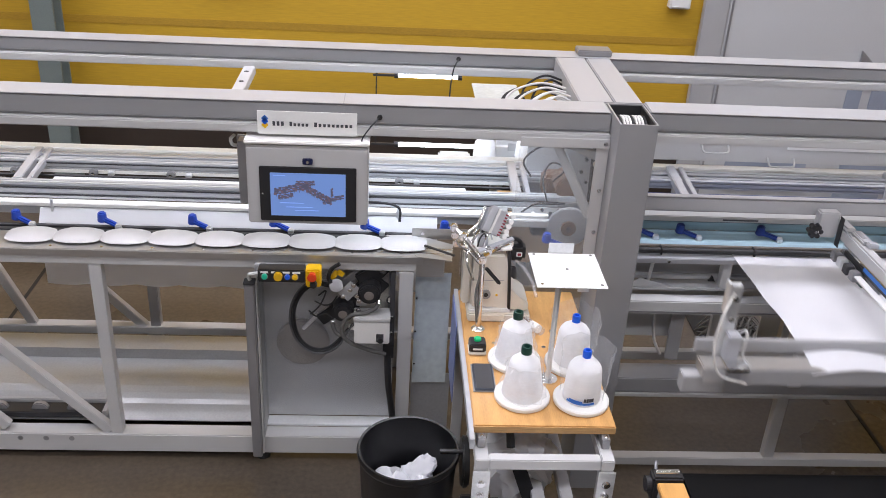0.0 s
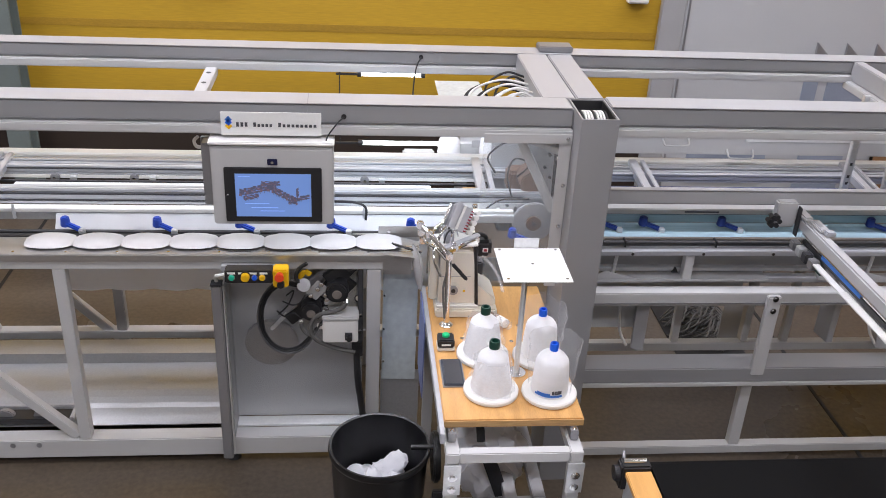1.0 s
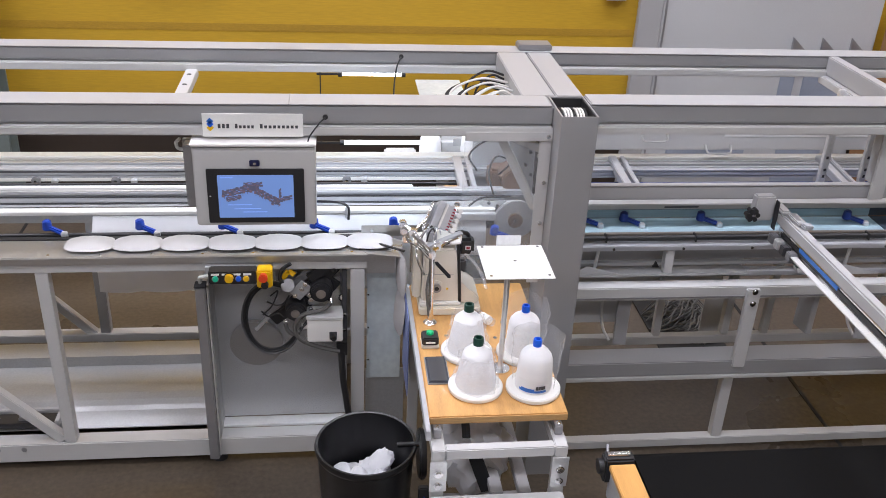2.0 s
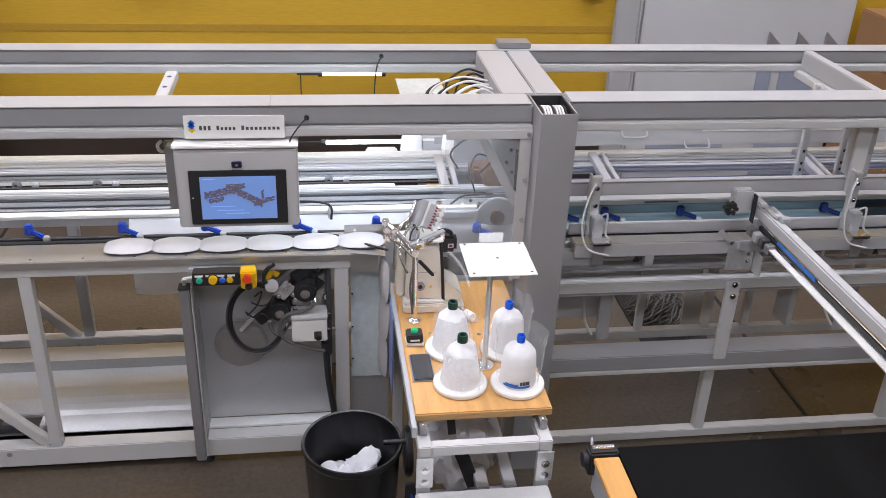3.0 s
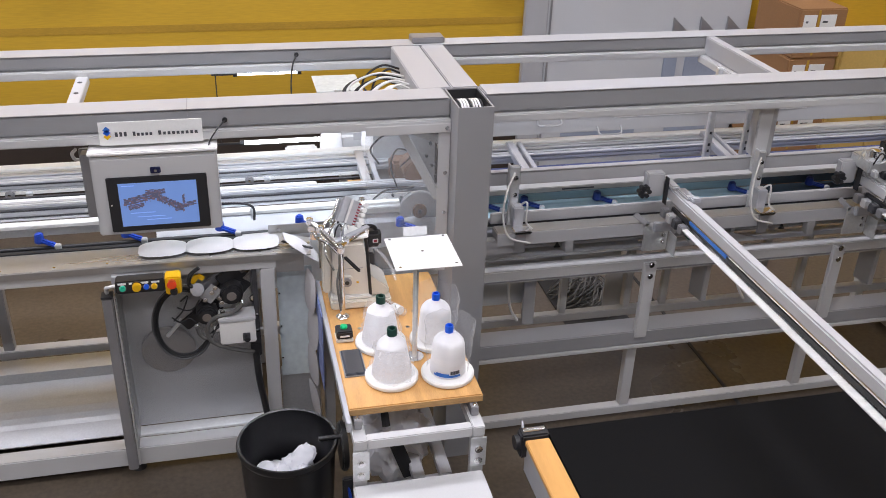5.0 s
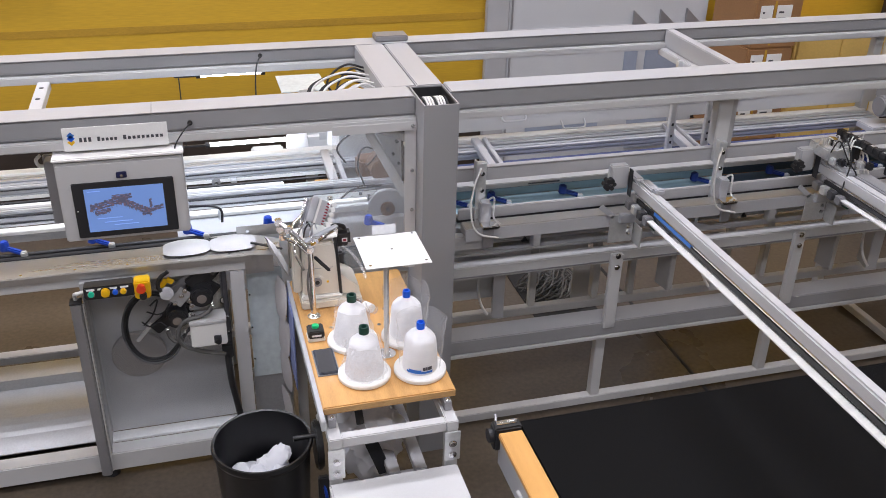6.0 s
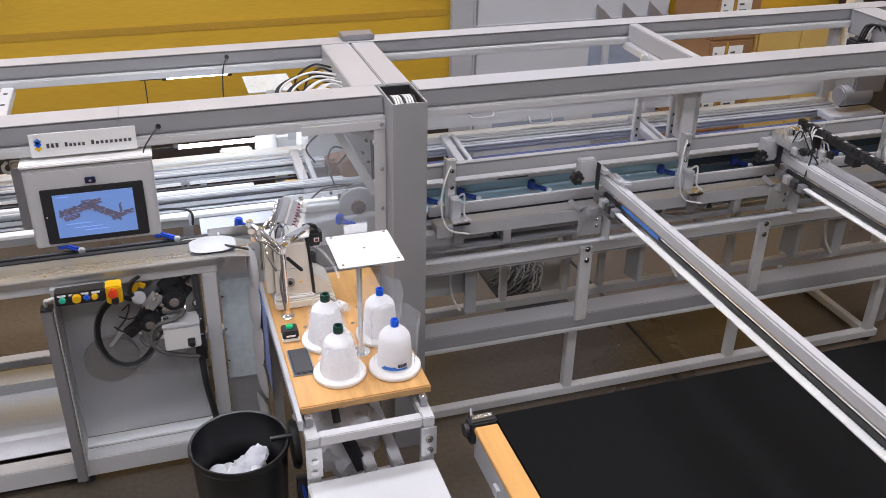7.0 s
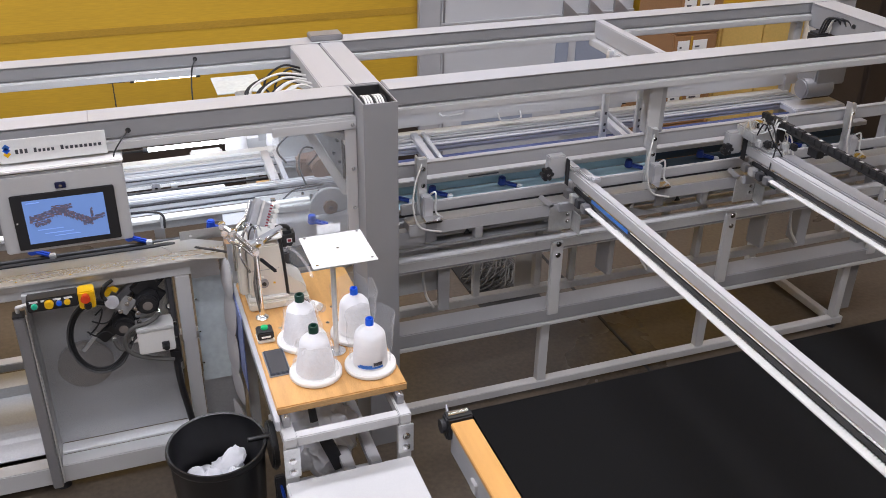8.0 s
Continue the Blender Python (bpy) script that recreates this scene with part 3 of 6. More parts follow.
part("front_lip", box(MX0, 0.12, 2.948, 2.9515, 0.925, 0.951, 0.001), STEEL, table)
for k in range(14):
    part("screw", cyl((-2.3 + 0.18 * k, 2.97, 0.953), (-2.3 + 0.18 * k, 2.97, 0.9555), 0.005, seg=10), CHROME, table)
nose = bmesh.new()
vs = [nose.verts.new(v) for v in ((0.10, 2.95, 0.955), (0.225, 2.935, 0.948), (0.235, 3.06, 0.953), (0.10, 3.12, 0.96), (-0.02, 3.12, 0.957))]
nose.faces.new(vs)
e = bmesh.ops.extrude_face_region(nose, geom=nose.faces[:])
bmesh.ops.translate(nose, verts=[v for v in e["geom"] if isinstance(v, bmesh.types.BMVert)], vec=(0, 0, -0.004))
part("nose_plate", nose, STEEL, table, "tapered steel nose plate")
part("guide_finger", bar((0.125, 3.01, 0.972), (0.235, 2.945, 0.966), 0.011, 0.006, 0.002), BLACK, table, "black guide finger")
part("nose_apron", box(0.095, 0.2, 2.952, 2.958, 0.87, 0.945, 0.002), STEEL, table)
gp = part("guide_plate", box(0.08, 0.33, 3.105, 3.109, 0.95, 0.995, 0.001), STEEL, table, "low steel guide plate")
for x in (0.12, 0.28):
    part("screw", cyl((x, 3.105, 0.975), (x, 3.101, 0.975), 0.006, seg=10), CHROME, gp)
chute = thing("lower_chute", "sloping galvanised sheet chute under the table", "chute", (-1, 3.2, 0.2))
ch = bmesh.new()
prof = [(3.475, 0.255), (3.38, 0.245), (3.377, 0.198), (3.25, 0.189), (3.2, 0.182), (3.165, 0.172), (3.14, 0.16), (3.122, 0.148), (3.045, 0.122)]
rows_ = [[ch.verts.new((x, y, z)) for y, z in prof] for x in (-3.6, -0.5)]
for k in range(len(prof) - 1):
    ch.faces.new((rows_[0][k], rows_[0][k + 1], rows_[1][k + 1], rows_[1][k]))
e = bmesh.ops.extrude_face_region(ch, geom=ch.faces[:])
bmesh.ops.translate(ch, verts=[v for v in e["geom"] if isinstance(v, bmesh.types.BMVert)], vec=(0, 0, -0.004))
part("sheet", ch, GALV, chute)
sl = part("slot", box(-1.66, -1.15, 3.03, 3.10, 0.14, 0.165, 0.003), BLACK, chute, "dark slot with wheels")
for x in (-1.56, -1.40, -1.26):
    part("wheel", cyl((x, 3.05, 0.158), (x, 3.075, 0.158), 0.035, seg=22, bevel=0.004), ALU_DARK, sl, "", True)
part("slot_rim", box(-1.69, -1.13, 3.105, 3.125, 0.152, 0.175, 0.003), PALE, chute)
part("slot_rim", box(-1.148, -1.13, 3.03, 3.104, 0.145, 0.172, 0.003), PALE, chute)
sup = thing("chute_support", "dark plate below the chute", "support", (-1, 3.2, 0))
part("plate", box(-3.5, -0.5, 3.2, 3.37, 0.0, 0.176, 0.004), DARK, sup)

# ---- the inner conveyor ----
inner = thing("inner_conveyor", "aluminium profile conveyor with rollers inside the frame", "conveyor", (-0.5, 3.4, 1.0))
for x0, x1 in ((MX0, 0.69), (0.87, 3.3)):
    dz = 0.0 if x0 < 0 else -0.008
    extrusion((x0, 3.525, 1.048 + dz), (x1, 3.525, 1.048 + dz), 0.05, 0.036, inner)
    extrusion((x0, 3.576, 1.056 + dz), (x1, 3.576, 1.056 + dz), 0.045, 0.036, inner)
    part("rail", box(x0, x1, 3.61, 3.66, 1.06 + dz, 1.08 + dz, 0.003), WHITE_PLASTIC, inner, "white edge rail")
extrusion((MX0, 3.3, 1.032), (0.66, 3.3, 1.032), 0.045, 0.06, inner)
# dark strips added over the profile grooves to paint in their shade
part("slot_cover", box(MX0, 0.66, 3.2762, 3.2772, 1.040, 1.0455, 0), DARK, inner, "dark strip for the shade in a groove")
part("slot_cover", box(MX0, 0.66, 3.2762, 3.2772, 1.0145, 1.0195, 0), DARK, inner, "dark strip for the shade in a groove")
part("slot_cover", box(MX0, 0.56, 3.4975, 3.4995, 1.0535, 1.058, 0), DARK, inner, "dark strip for the shade in a groove")
part("top_edge", box(MX0, 0.66, 3.281, 3.292, 1.0625, 1.066, 0.001), WHITE, inner)
part("top_edge", box(MX0, 0.56, 3.503, 3.512, 1.0665, 1.0695, 0.001), WHITE, inner)
part("edge_strip", box(MX0, 0.62, 3.235, 3.276, 0.985, 1.0, 0.002), WHITE_PLASTIC, inner, "white edge strip")
part("skirt", box(MX0, 0.62, 3.24, 3.244, 0.952, 0.984, 0.001), GALV, inner)
part("deck", box(-1.34, 0.30, 3.326, 3.415, 1.024, 1.034, 0.003), CLOTH, inner, "white cloth deck")
part("roller_strip", box(MX0, 0.55, 3.499, 3.5025, 1.014, 1.029, 0.001), WHITE_PLASTIC, inner, "white roller strip")
part("deck_end", box(0.43, 0.53, 3.326, 3.42, 1.018, 1.026, 0.002), PLY_EDGE, inner, "wooden deck end")
for x0 in (0.50, -1.45, 1.19, 2.15):
    b = bar((x0, 3.325, 1.045), (x0, 3.60, 1.07), 0.035, 0.035)
    bar((x0 + 0.045, 3.325, 1.045), (x0 + 0.045, 3.60, 1.07), 0.02, 0.03, bm=b)
    part("cross_profile", b, ALU, inner)
for x0 in (-1.53,):
    part("drum", cyl((x0 - 0.1, 3.36, 1.0), (x0 + 0.02, 3.36, 1.0), 0.045, seg=24, bevel=0.006), ZINC, inner)
part("rod", cyl((MX0, 3.455, 1.02), (0.55, 3.455, 1.02), 0.006, seg=12), BLACK, inner, "black guide rod", True)
part("rod", cyl((MX0, 3.135, 0.952), (0.1, 3.135, 0.952), 0.009, seg=12), BLACK, inner, "black guide rod", True)
part("rod_seat", box(MX0, 0.1, 3.12, 3.17, 0.925, 0.94, 0.002), ALU, inner)
for k in range(12):
    x0 = -2.45 + 0.31 * k
    if x0 > 0.3:
        continue
    r = part("roller", cyl((x0, 3.498, 1.022), (x0, 3.48, 1.022), 0.018, seg=18, bevel=0.003), ALU_DARK, inner)
    part("axle", cyl((x0, 3.48, 1.022), (x0, 3.475, 1.022), 0.006, seg=10), CHROME, r)
    part("bracket", box(x0 + 0.06, x0 + 0.085, 3.475, 3.498, 1.015, 1.029, 0.002), ZINC, inner)
for x0 in (0.02, -1.3):
    part("coupling", box(x0, x0 + 0.012, 3.225, 3.234, 0.96, 1.02, 0.003), ZINC, inner)
part("hose", sweep([(-0.13, 3.19, 1.062), (-0.02, 3.17, 1.066), (0.03, 3.16, 1.05), (0.032, 3.15, 1.0)], 0.005), BLACK, inner)
part("link_bar", box(0.36, 0.62, 3.20, 3.225, 0.965, 0.995, 0.003), WHITE, inner)


def clamp(x, y=3.152, z=0.988, blue=BLUE):
    c = thing("clamp_lever", "blue plastic clamp lever with a metal tip on the conveyor", "clamp", (x, y, z), "blue clamps along the line")
    b = cyl((x, y, z - 0.02), (x, y, z + 0.018), 0.019, 0.015, 18, 0.004)
    part("hub", b, blue, c, smooth=True)
    part("lever", bar((x + 0.004, y - 0.004, z - 0.008), (x + 0.062, y - 0.03, z - 0.022), 0.02, 0.017, 0.005), blue, c)
    part("tip", box(x + 0.056, x + 0.078, y - 0.045, y - 0.024, z - 0.04, z - 0.014, 0.003), ZINC, c)
    return c


for x in (-1.40, -1.085, -0.75, -0.445, -0.10, 0.205):
    clamp(x)
for x in (0.955, 1.125, 1.445, 2.07, 2.45, 2.95):
    clamp(x, 3.15, 1.005, BLUE_DARK)
clamp(0.6, 3.12, 0.965)

# ---- right-hand channel with the clamps ----
chan = thing("clamp_channel", "pale blue tinted channel along the line", "channel", (2, 3.1, 1))
# one glossy channel: bright reflection coloured cyan, the dark part slate
for cx0, cx1, cm in ((0.87, 2.2, CYAN_REFLECT), (2.201, 3.4, SLATE)):
    part("back_plate", box(cx0, cx1, 3.205, 3.21, 0.972, 1.006, 0.001), cm, chan, "back sheet with its bright cyan reflection in the colour" if cm is CYAN_REFLECT else "back sheet with its dark blue-grey reflection in the colour")
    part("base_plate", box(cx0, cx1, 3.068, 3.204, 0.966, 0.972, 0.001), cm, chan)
# upper part of the gloss, its dark reflection painted in slate
part("upper_sheet", box(0.87, 3.4, 3.206, 3.211, 1.0065, 1.05, 0.001), SLATE, chan, "upper sheet with its dark blue-grey reflection in the colour")
part("top_rail", box(0.87, 3.4, 3.135, 3.184, 1.04, 1.063, 0.003), WHITE, chan)
part("rail_print", box(1.28, 1.42, 3.1335, 3.135, 1.048, 1.054, 0), INK, chan, "row of tiny dark print")
part("top_web", box(0.87, 3.4, 3.185, 3.20, 1.051, 1.085, 0.002), GREY, chan)
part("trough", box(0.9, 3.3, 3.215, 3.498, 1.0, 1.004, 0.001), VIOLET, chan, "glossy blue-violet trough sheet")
part("lip", box(0.87, 3.4, 3.05, 3.0675, 0.958, 0.976, 0.002), DRUM, chan, "brown-grey lip")
part("rod", cyl((0.87, 3.032, 0.967), (3.4, 3.032, 0.967), 0.0105, seg=12), BLACK, chan, "black guide rod", True)
for k in range(6):
    part("rod_clip", box(1.02 + 0.36 * k, 1.026 + 0.36 * k, 3.015, 3.05, 0.954, 0.982, 0.001), BLACK, chan)
part("lower_rail", box(0.87, 3.4, 3.0, 3.045, 0.925, 0.947, 0.003), ALU, chan)
part("cover", box(0.87, 3.4, 3.08, 3.084, 0.845, 0.943, 0.001), GREY, chan)
part("cover_rail", box(0.87, 3.4, 3.055, 3.079, 0.83, 0.844, 0.002), PALE, chan)
part("tray", box(0.87, 1.62, 2.993, 3.166, 0.8165, 0.8195, 0.001), GALV, chan, "grey sheet tray")
part("tray_lip", box(0.87, 1.62, 2.9925, 2.9955, 0.82, 0.828, 0.001), GALV, chan)
for k in range(9):
    part("screw", cyl((1.05 + 0.28 * k, 3.0, 0.936), (1.05 + 0.28 * k, 2.995, 0.936), 0.006, seg=10), CHROME, chan)
for x0 in (1.27, 1.83, 2.39, 2.95):
    part("bracket", box(x0, x0 + 0.035, 3.01, 3.05, 0.81, 0.924, 0.003), WHITE, chan)
wbar = thing("white_duct", "long white duct with handles on the far side", "duct", (2, 3.66, 1.14))
part("duct", box(0.9, 3.5, 3.63, 3.67, 1.1, 1.185, 0.004), WHITE, wbar)
for x0, z0 in ((1.32, 1.16), (1.62, 1.105)):
    h = sweep([(x0, 3.628, z0 + 0.02), (x0 + 0.005, 3.60, z0 - 0.005), (x0 + 0.028, 3.595, z0 - 0.008), (x0 + 0.09, 3.595, z0 - 0.008), (x0 + 0.112, 3.6, z0 - 0.002), (x0 + 0.116, 3.628, z0 + 0.02)], 0.0045)
    part("handle", h, WHITE, wbar, "white bow handle", True)
part("strip", box(1.7, 2.7, 3.625, 3.63, 1.165, 1.182, 0.001), PAPER, wbar)

# ---- lamps that show ----
for x0, x1, y, z in ((0.02, 0.30, 4.2, 1.262), (0.025, 0.355, 3.74, 1.092)):
    tl = thing("tube_light", "lit white tube lamp hanging behind the beam", "tube lamp", (x0, y, z), "tube lamps")
    part("tube", cyl((x0, y, z), (x1, y, z), 0.0095, seg=14), TUBE_LIGHT, tl, "lit white tube", True)
    part("cap", cyl((x0 - 0.02, y, z), (x0, y, z), 0.014, seg=14), BLACK, tl)
    part("cap", cyl((x1, y, z), (x1 + 0.02, y, z), 0.014, seg=14), BLACK, tl)
    if y > 4:
        part("bracket", bar((x0 - 0.1, 3.702, 1.495), (x0 - 0.1, y, 1.33), 0.006, 0.006, 0.001), BLACK, tl)
        part("bracket", bar((x0 - 0.1, y, 1.334), (x0 - 0.1, y, z), 0.006, 0.006, 0.001), BLACK, tl)
    else:
        part("bracket", bar((x0 - 0.1, 3.69, 1.45), (x0 - 0.1, y, z), 0.005, 0.005, 0.001), BLACK, tl)
    part("holder", box(x0 - 0.12, x0 - 0.02, y - 0.006, y + 0.006, z - 0.006, z + 0.004, 0.002), BLACK, tl)
ml = thing("machine_light", "slim lit lamp bar under the beam", "lamp bar", (0.2, 3.1, 1.38))
for x0, x1 in ((-0.25, 0.64), (-2.32, -0.28)):
    part("housing", box(x0, x1, 3.10, 3.18, 1.415, 1.44, 0.003), ALU, ml)
    part("diffuser", box(x0 + 0.01, x1 - 0.01, 3.11, 3.17, 1.410, 1.4145, 0.001), BAR_LIGHT, ml, "lit diffuser")

# ---- operator panel ----
hmi = thing("operator_panel", "pale grey operator terminal with a lit blue touch screen", "control panel", (-0.285, 2.9, 1.26))
HX0, HX1 = -0.491, -0.083
part("housing", box(HX0, HX1, 2.862, 2.985, 1.118, 1.412, 0.006), WHITE, hmi)
part("front_plate", box(HX0 + 0.004, HX1 - 0.004, 2.853, 2.862, 1.125, 1.40, 0.004), WHITE, hmi)
part("roof", box(HX0 - 0.004, HX1 + 0.004, 2.85, 2.99, 1.412, 1.424, 0.004), WHITE_PLASTIC, hmi)
bez = part("bezel", box(-0.447, -0.122, 2.845, 2.853, 1.137, 1.336, 0.003), BLACK, hmi, "black screen bezel")
part("screen", box(-0.411, -0.158, 2.843, 2.845, 1.158, 1.315, 0), SCREEN, bez, "lit blue screen")
rnd = random.Random(11)
for n_d, xa, za, xb, zb, hh in ((16, -0.398, 1.246, -0.275, 1.272, 0.02), (10, -0.385, 1.226, -0.335, 1.236, 0.012), (9, -0.325, 1.28, -0.262, 1.283, 0.012), (16, -0.29, 1.262, -0.205, 1.214, 0.02), (9, -0.235, 1.212, -0.165, 1.236, 0.012), (3, -0.208, 1.244, -0.2, 1.252, 0.024)):
    for k in range(n_d):
        f_ = (k + 0.5) / n_d
        xc, zc = xa + (xb - xa) * f_, za + (zb - za) * f_
        wd_ = 0.42 * abs(xb - xa) / n_d
        for lay in range(3):
            h_ = hh * rnd.uniform(0.25, 0.55)
            z_ = zc + hh * (lay - 1) * 0.42 + rnd.uniform(-0.002, 0.002)
            part("drawing", box(xc - wd_ * rnd.uniform(1.0, 1.7), xc + wd_ * rnd.uniform(1.0, 1.7), 2.8414 + 0.00015 * (3 * (k % 4) + lay), 2.843, z_ - h_ / 2, z_ + h_ / 2, 0), SCREEN_BROWN if (k + lay) % 3 == 0 else SCREEN_DARK, bez)
    for k in range(n_d // 2):
        f_ = (k + 0.5) / (n_d // 2)
        xc, zc = xa + (xb - xa) * f_, za + (zb - za) * f_
        part("drawing", box(xc - 0.0007, xc + 0.0007, 2.8412, 2.843, zc - hh * 0.9, zc + hh * 0.5, 0), SCREEN_DARK, bez)
for x0, x1, z in ((-0.38, -0.30, 1.205), (-0.36, -0.27, 1.19), (-0.33, -0.25, 1.178), (-0.40, -0.36, 1.305)):
    part("text_bar", box(x0, x1, 2.8418, 2.843, z, z + 0.002, 0), SCREEN_MID, bez)
part("lamp_dot", box(-0.44, -0.435, 2.8435, 2.845, 1.236, 1.24, 0), PAPER, bez)
lock = part("switch", box(-0.302, -0.268, 2.846, 2.853, 1.345, 1.367, 0.003), NAVY, hmi, "dark navy key switch")
part("key", cyl((-0.285, 2.846, 1.356), (-0.285, 2.842, 1.356), 0.005, seg=12), CHROME, lock)
part("arm", box(-0.53, -0.492, 2.93, 2.99, 1.16, 1.388, 0.004), ALU_DARK, hmi, "grey carrying arm")
part("cable", sweep([(-0.50, 2.99, 1.36), (-0.545, 2.97, 1.36), (-0.555, 2.96, 1.385), (-0.54, 2.95, 1.405)], 0.006), CABLE_WHITE, hmi)
part("arm_head", box(-0.54, -0.09, 2.99, 3.01, 1.33, 1.388, 0.003), ALU_DARK, hmi)
sign = thing("name_sign", "white sign with a blue and yellow mark and dark writing", "sign", (-0.29, 2.89, 1.47))
SX0, SX1 = -0.451, -0.122
part("plate", moved(box(SX0, SX1, 2.888, 2.891, 1.436, 1.517, 0.001), Matrix.Translation((0, -0.003, 0))), PAPER, sign)
for mz, mm, ml_ in ((1.491, INK_BLUE, "dark blue rhomb mark"), (1.481, CAP_BLUE, "blue rhomb mark"), (1.468, SAFETY, "yellow rhomb mark")):
    rb = cyl((SX0 + 0.025, 2.8845 + 0.0004 * (mm is SAFETY), mz), (SX0 + 0.025, 2.8835 + 0.0004 * (mm is SAFETY), mz), 0.012, seg=4)
    part("mark", rb, mm, sign, ml_)
for x0, x1, n_l in ((0.05, 0.092, 3), (0.106, 0.172, 5), (0.187, 0.318, 9)):
    w = (x1 - x0) / n_l
    for k in range(n_l):
        xa, z1 = SX0 + x0 + k * w, 1.4845 if k == 0 or n_l == 3 else 1.4795
        part("writing_bar", box(xa, xa + w * 0.62, 2.8838, 2.8849, 1.4665, z1 - 0.003, 0), INK, sign)

# ---- push-button box and guard door with the motor unit ----
pb = thing("button_box", "black push-button box with coloured buttons and an emergency stop", "button box", (-0.37, 2.9, 0.9))
part("body", box(-0.472, -0.302, 2.872, 2.925, 0.878, 0.928, 0.004), BLACK, pb)
part("bracket", box(-0.49, -0.25, 2.925, 2.953, 0.885, 0.92, 0.002), PALE, pb)
for k in range(4):
    part("label_strip", box(-0.462 + 0.038 * k, -0.434 + 0.038 * k, 2.8705, 2.872, 0.916, 0.923, 0), PAPER, pb)


def button(x, z, r, mat, deep=0.012, label=""):
    b = cyl((x, 2.872, z), (x, 2.872 - deep, z), r, r * 0.92, 20, 0.002)
    part("button", b, mat, pb, label, True)
    part("collar", cyl((x, 2.872, z), (x, 2.867, z), r * 1.2, seg=20), CHROME if r < 0.013 else BLACK, pb)


button(-0.447, 0.904, 0.011, TEAL, 0.012, "green button")
button(-0.398, 0.909, 0.016, SAFETY, 0.022, "yellow mushroom button")
button(-0.366, 0.904, 0.010, CAP_BLUE, 0.012, "blue button")
button(-0.339, 0.904, 0.011, SAFETY, 0.012, "yellow button")
part("stop_housing", box(-0.302, -0.247, 2.868, 2.925, 0.862, 0.932, 0.005), SAFETY, pb, "yellow emergency stop housing")
part("stop_button", cyl((-0.277, 2.868, 0.915), (-0.277, 2.84, 0.915), 0.013, 0.017, 20, 0.003), RED, pb, "red mushroom stop button", True)
part("turn_switch", cyl((-0.273, 2.868, 0.882), (-0.273, 2.846, 0.882), 0.013, seg=16, bevel=0.003), BLACK, pb)
part("gland", sweep([(-0.472, 2.9, 0.90), (-0.495, 2.9, 0.895), (-0.51, 2.92, 0.88), (-0.512, 2.94, 0.84)], 0.007), CABLE_WHITE, pb)
guard = thing("guard_door", "grey guard door with an aluminium edge post", "guard door", (-0.25, 3.05, 0.5))
part("edge_post", box(-0.53, -0.492, 2.905, 2.948, 0.05, 0.845, 0.004), ALU_DARK, guard, "grey aluminium edge post")
part("post_cap", box(-0.532, -0.49, 2.903, 2.95, 0.845, 0.852, 0.003), BLACK, guard)
part("seal", box(-0.4905, -0.485, 2.92, 2.935, 0.06, 0.84, 0.001), WHITE, guard)
part("back_sheet", box(-0.488, 0.02, 3.08, 3.086, 0.132, 0.88, 0.001), GALV, guard, "grey back sheet")
part("side_sheet", box(-0.488, -0.484, 2.95, 3.08, 0.125, 0.86, 0.001), GALV, guard)
part("sill", box(-0.49, 0.02, 3.022, 3.0795, 0.118, 0.131, 0.002), BRIGHT, guard)
part("clear_pane", box(-0.483, 0.02, 3.022, 3.026, 0.18, 0.84, 0), ACRYLIC, guard, "clear acrylic pane").visible_shadow = False
mu = thing("motor_unit", "dark motor and roller unit with hoses on a bracket", "motor unit", (-0.15, 3.0, 0.7))
part("mount_plate", box(-0.125, -0.003, 3.03, 3.045, 0.67, 0.885, 0.003), CREAM, mu, "pale mounting plate")
part("side_rail", box(0.003, 0.022, 2.96, 3.03, 0.5, 0.885, 0.003), DARK, mu)
part("drum", cyl((-0.335, 3.075, 0.503), (-0.335, 3.055, 0.503), 0.104, seg=48, bevel=0.004), DRUM, mu, "grey-brown thin disc", True)


def unit_motor(x, z, r):
    """A black motor with a squared flange, a stepped face and a brown-grey shaft end."""
    mo = part("motor", cyl((x, 3.02, z), (x, 2.935, z), r, seg=28, bevel=0.006), BLACK, mu, "black round motor", True)
    part("flange", moved(box(-r * 1.15, r * 1.15, 2.985, 3.0, -r * 1.15, r * 1.15, 0.012), Matrix.Translation((x + 0.006, 0, z + 0.004)) @ Matrix.Rotation(0.7, 4, "Y")), BLACK, mo)
    part("collar", cyl((x, 2.936, z), (x, 2.926, z), r * 0.82, seg=28, bevel=0.003), BLACK, mo, "", True)
    part("hub", cyl((x, 2.927, z), (x, 2.921, z), r * 0.42, seg=20, bevel=0.002), DRUM, mo, "", True)
    for q in range(4):
        a_ = math.radians(40 + 90 * q)
        part("bolt", cyl((x + 1.0 * r * math.cos(a_), 2.986, z + 1.0 * r * math.sin(a_)), (x + 1.0 * r * math.cos(a_), 2.979, z + 1.0 * r * math.sin(a_)), 0.005, seg=8), CHROME, mo)


unit_motor(-0.075, 0.800, 0.043)
unit_motor(-0.172, 0.717, 0.04)
part("swing_arm", bar((-0.120, 2.975, 0.841), (-0.036, 2.975, 0.901), 0.02, 0.046, 0.006), BLACK, mu, "black swing arm")
part("swing_arm", bar((-0.238, 2.985, 0.754), (-0.078, 2.985, 0.903), 0.014, 0.03, 0.004), ALU_DARK, mu, "grey flat arm")
bolt((-0.026, 2.965, 0.886), (0, -1, 0), 0.008, mu)
part("head_plate", moved(box(-0.035, 0.035, -0.006, 0.006, -0.045, 0.045, 0.008), Matrix.Translation((-0.047, 2.990, 0.873)) @ Matrix.Rotation(0.75, 4, "Y")), BLACK, mu, "black head plate")
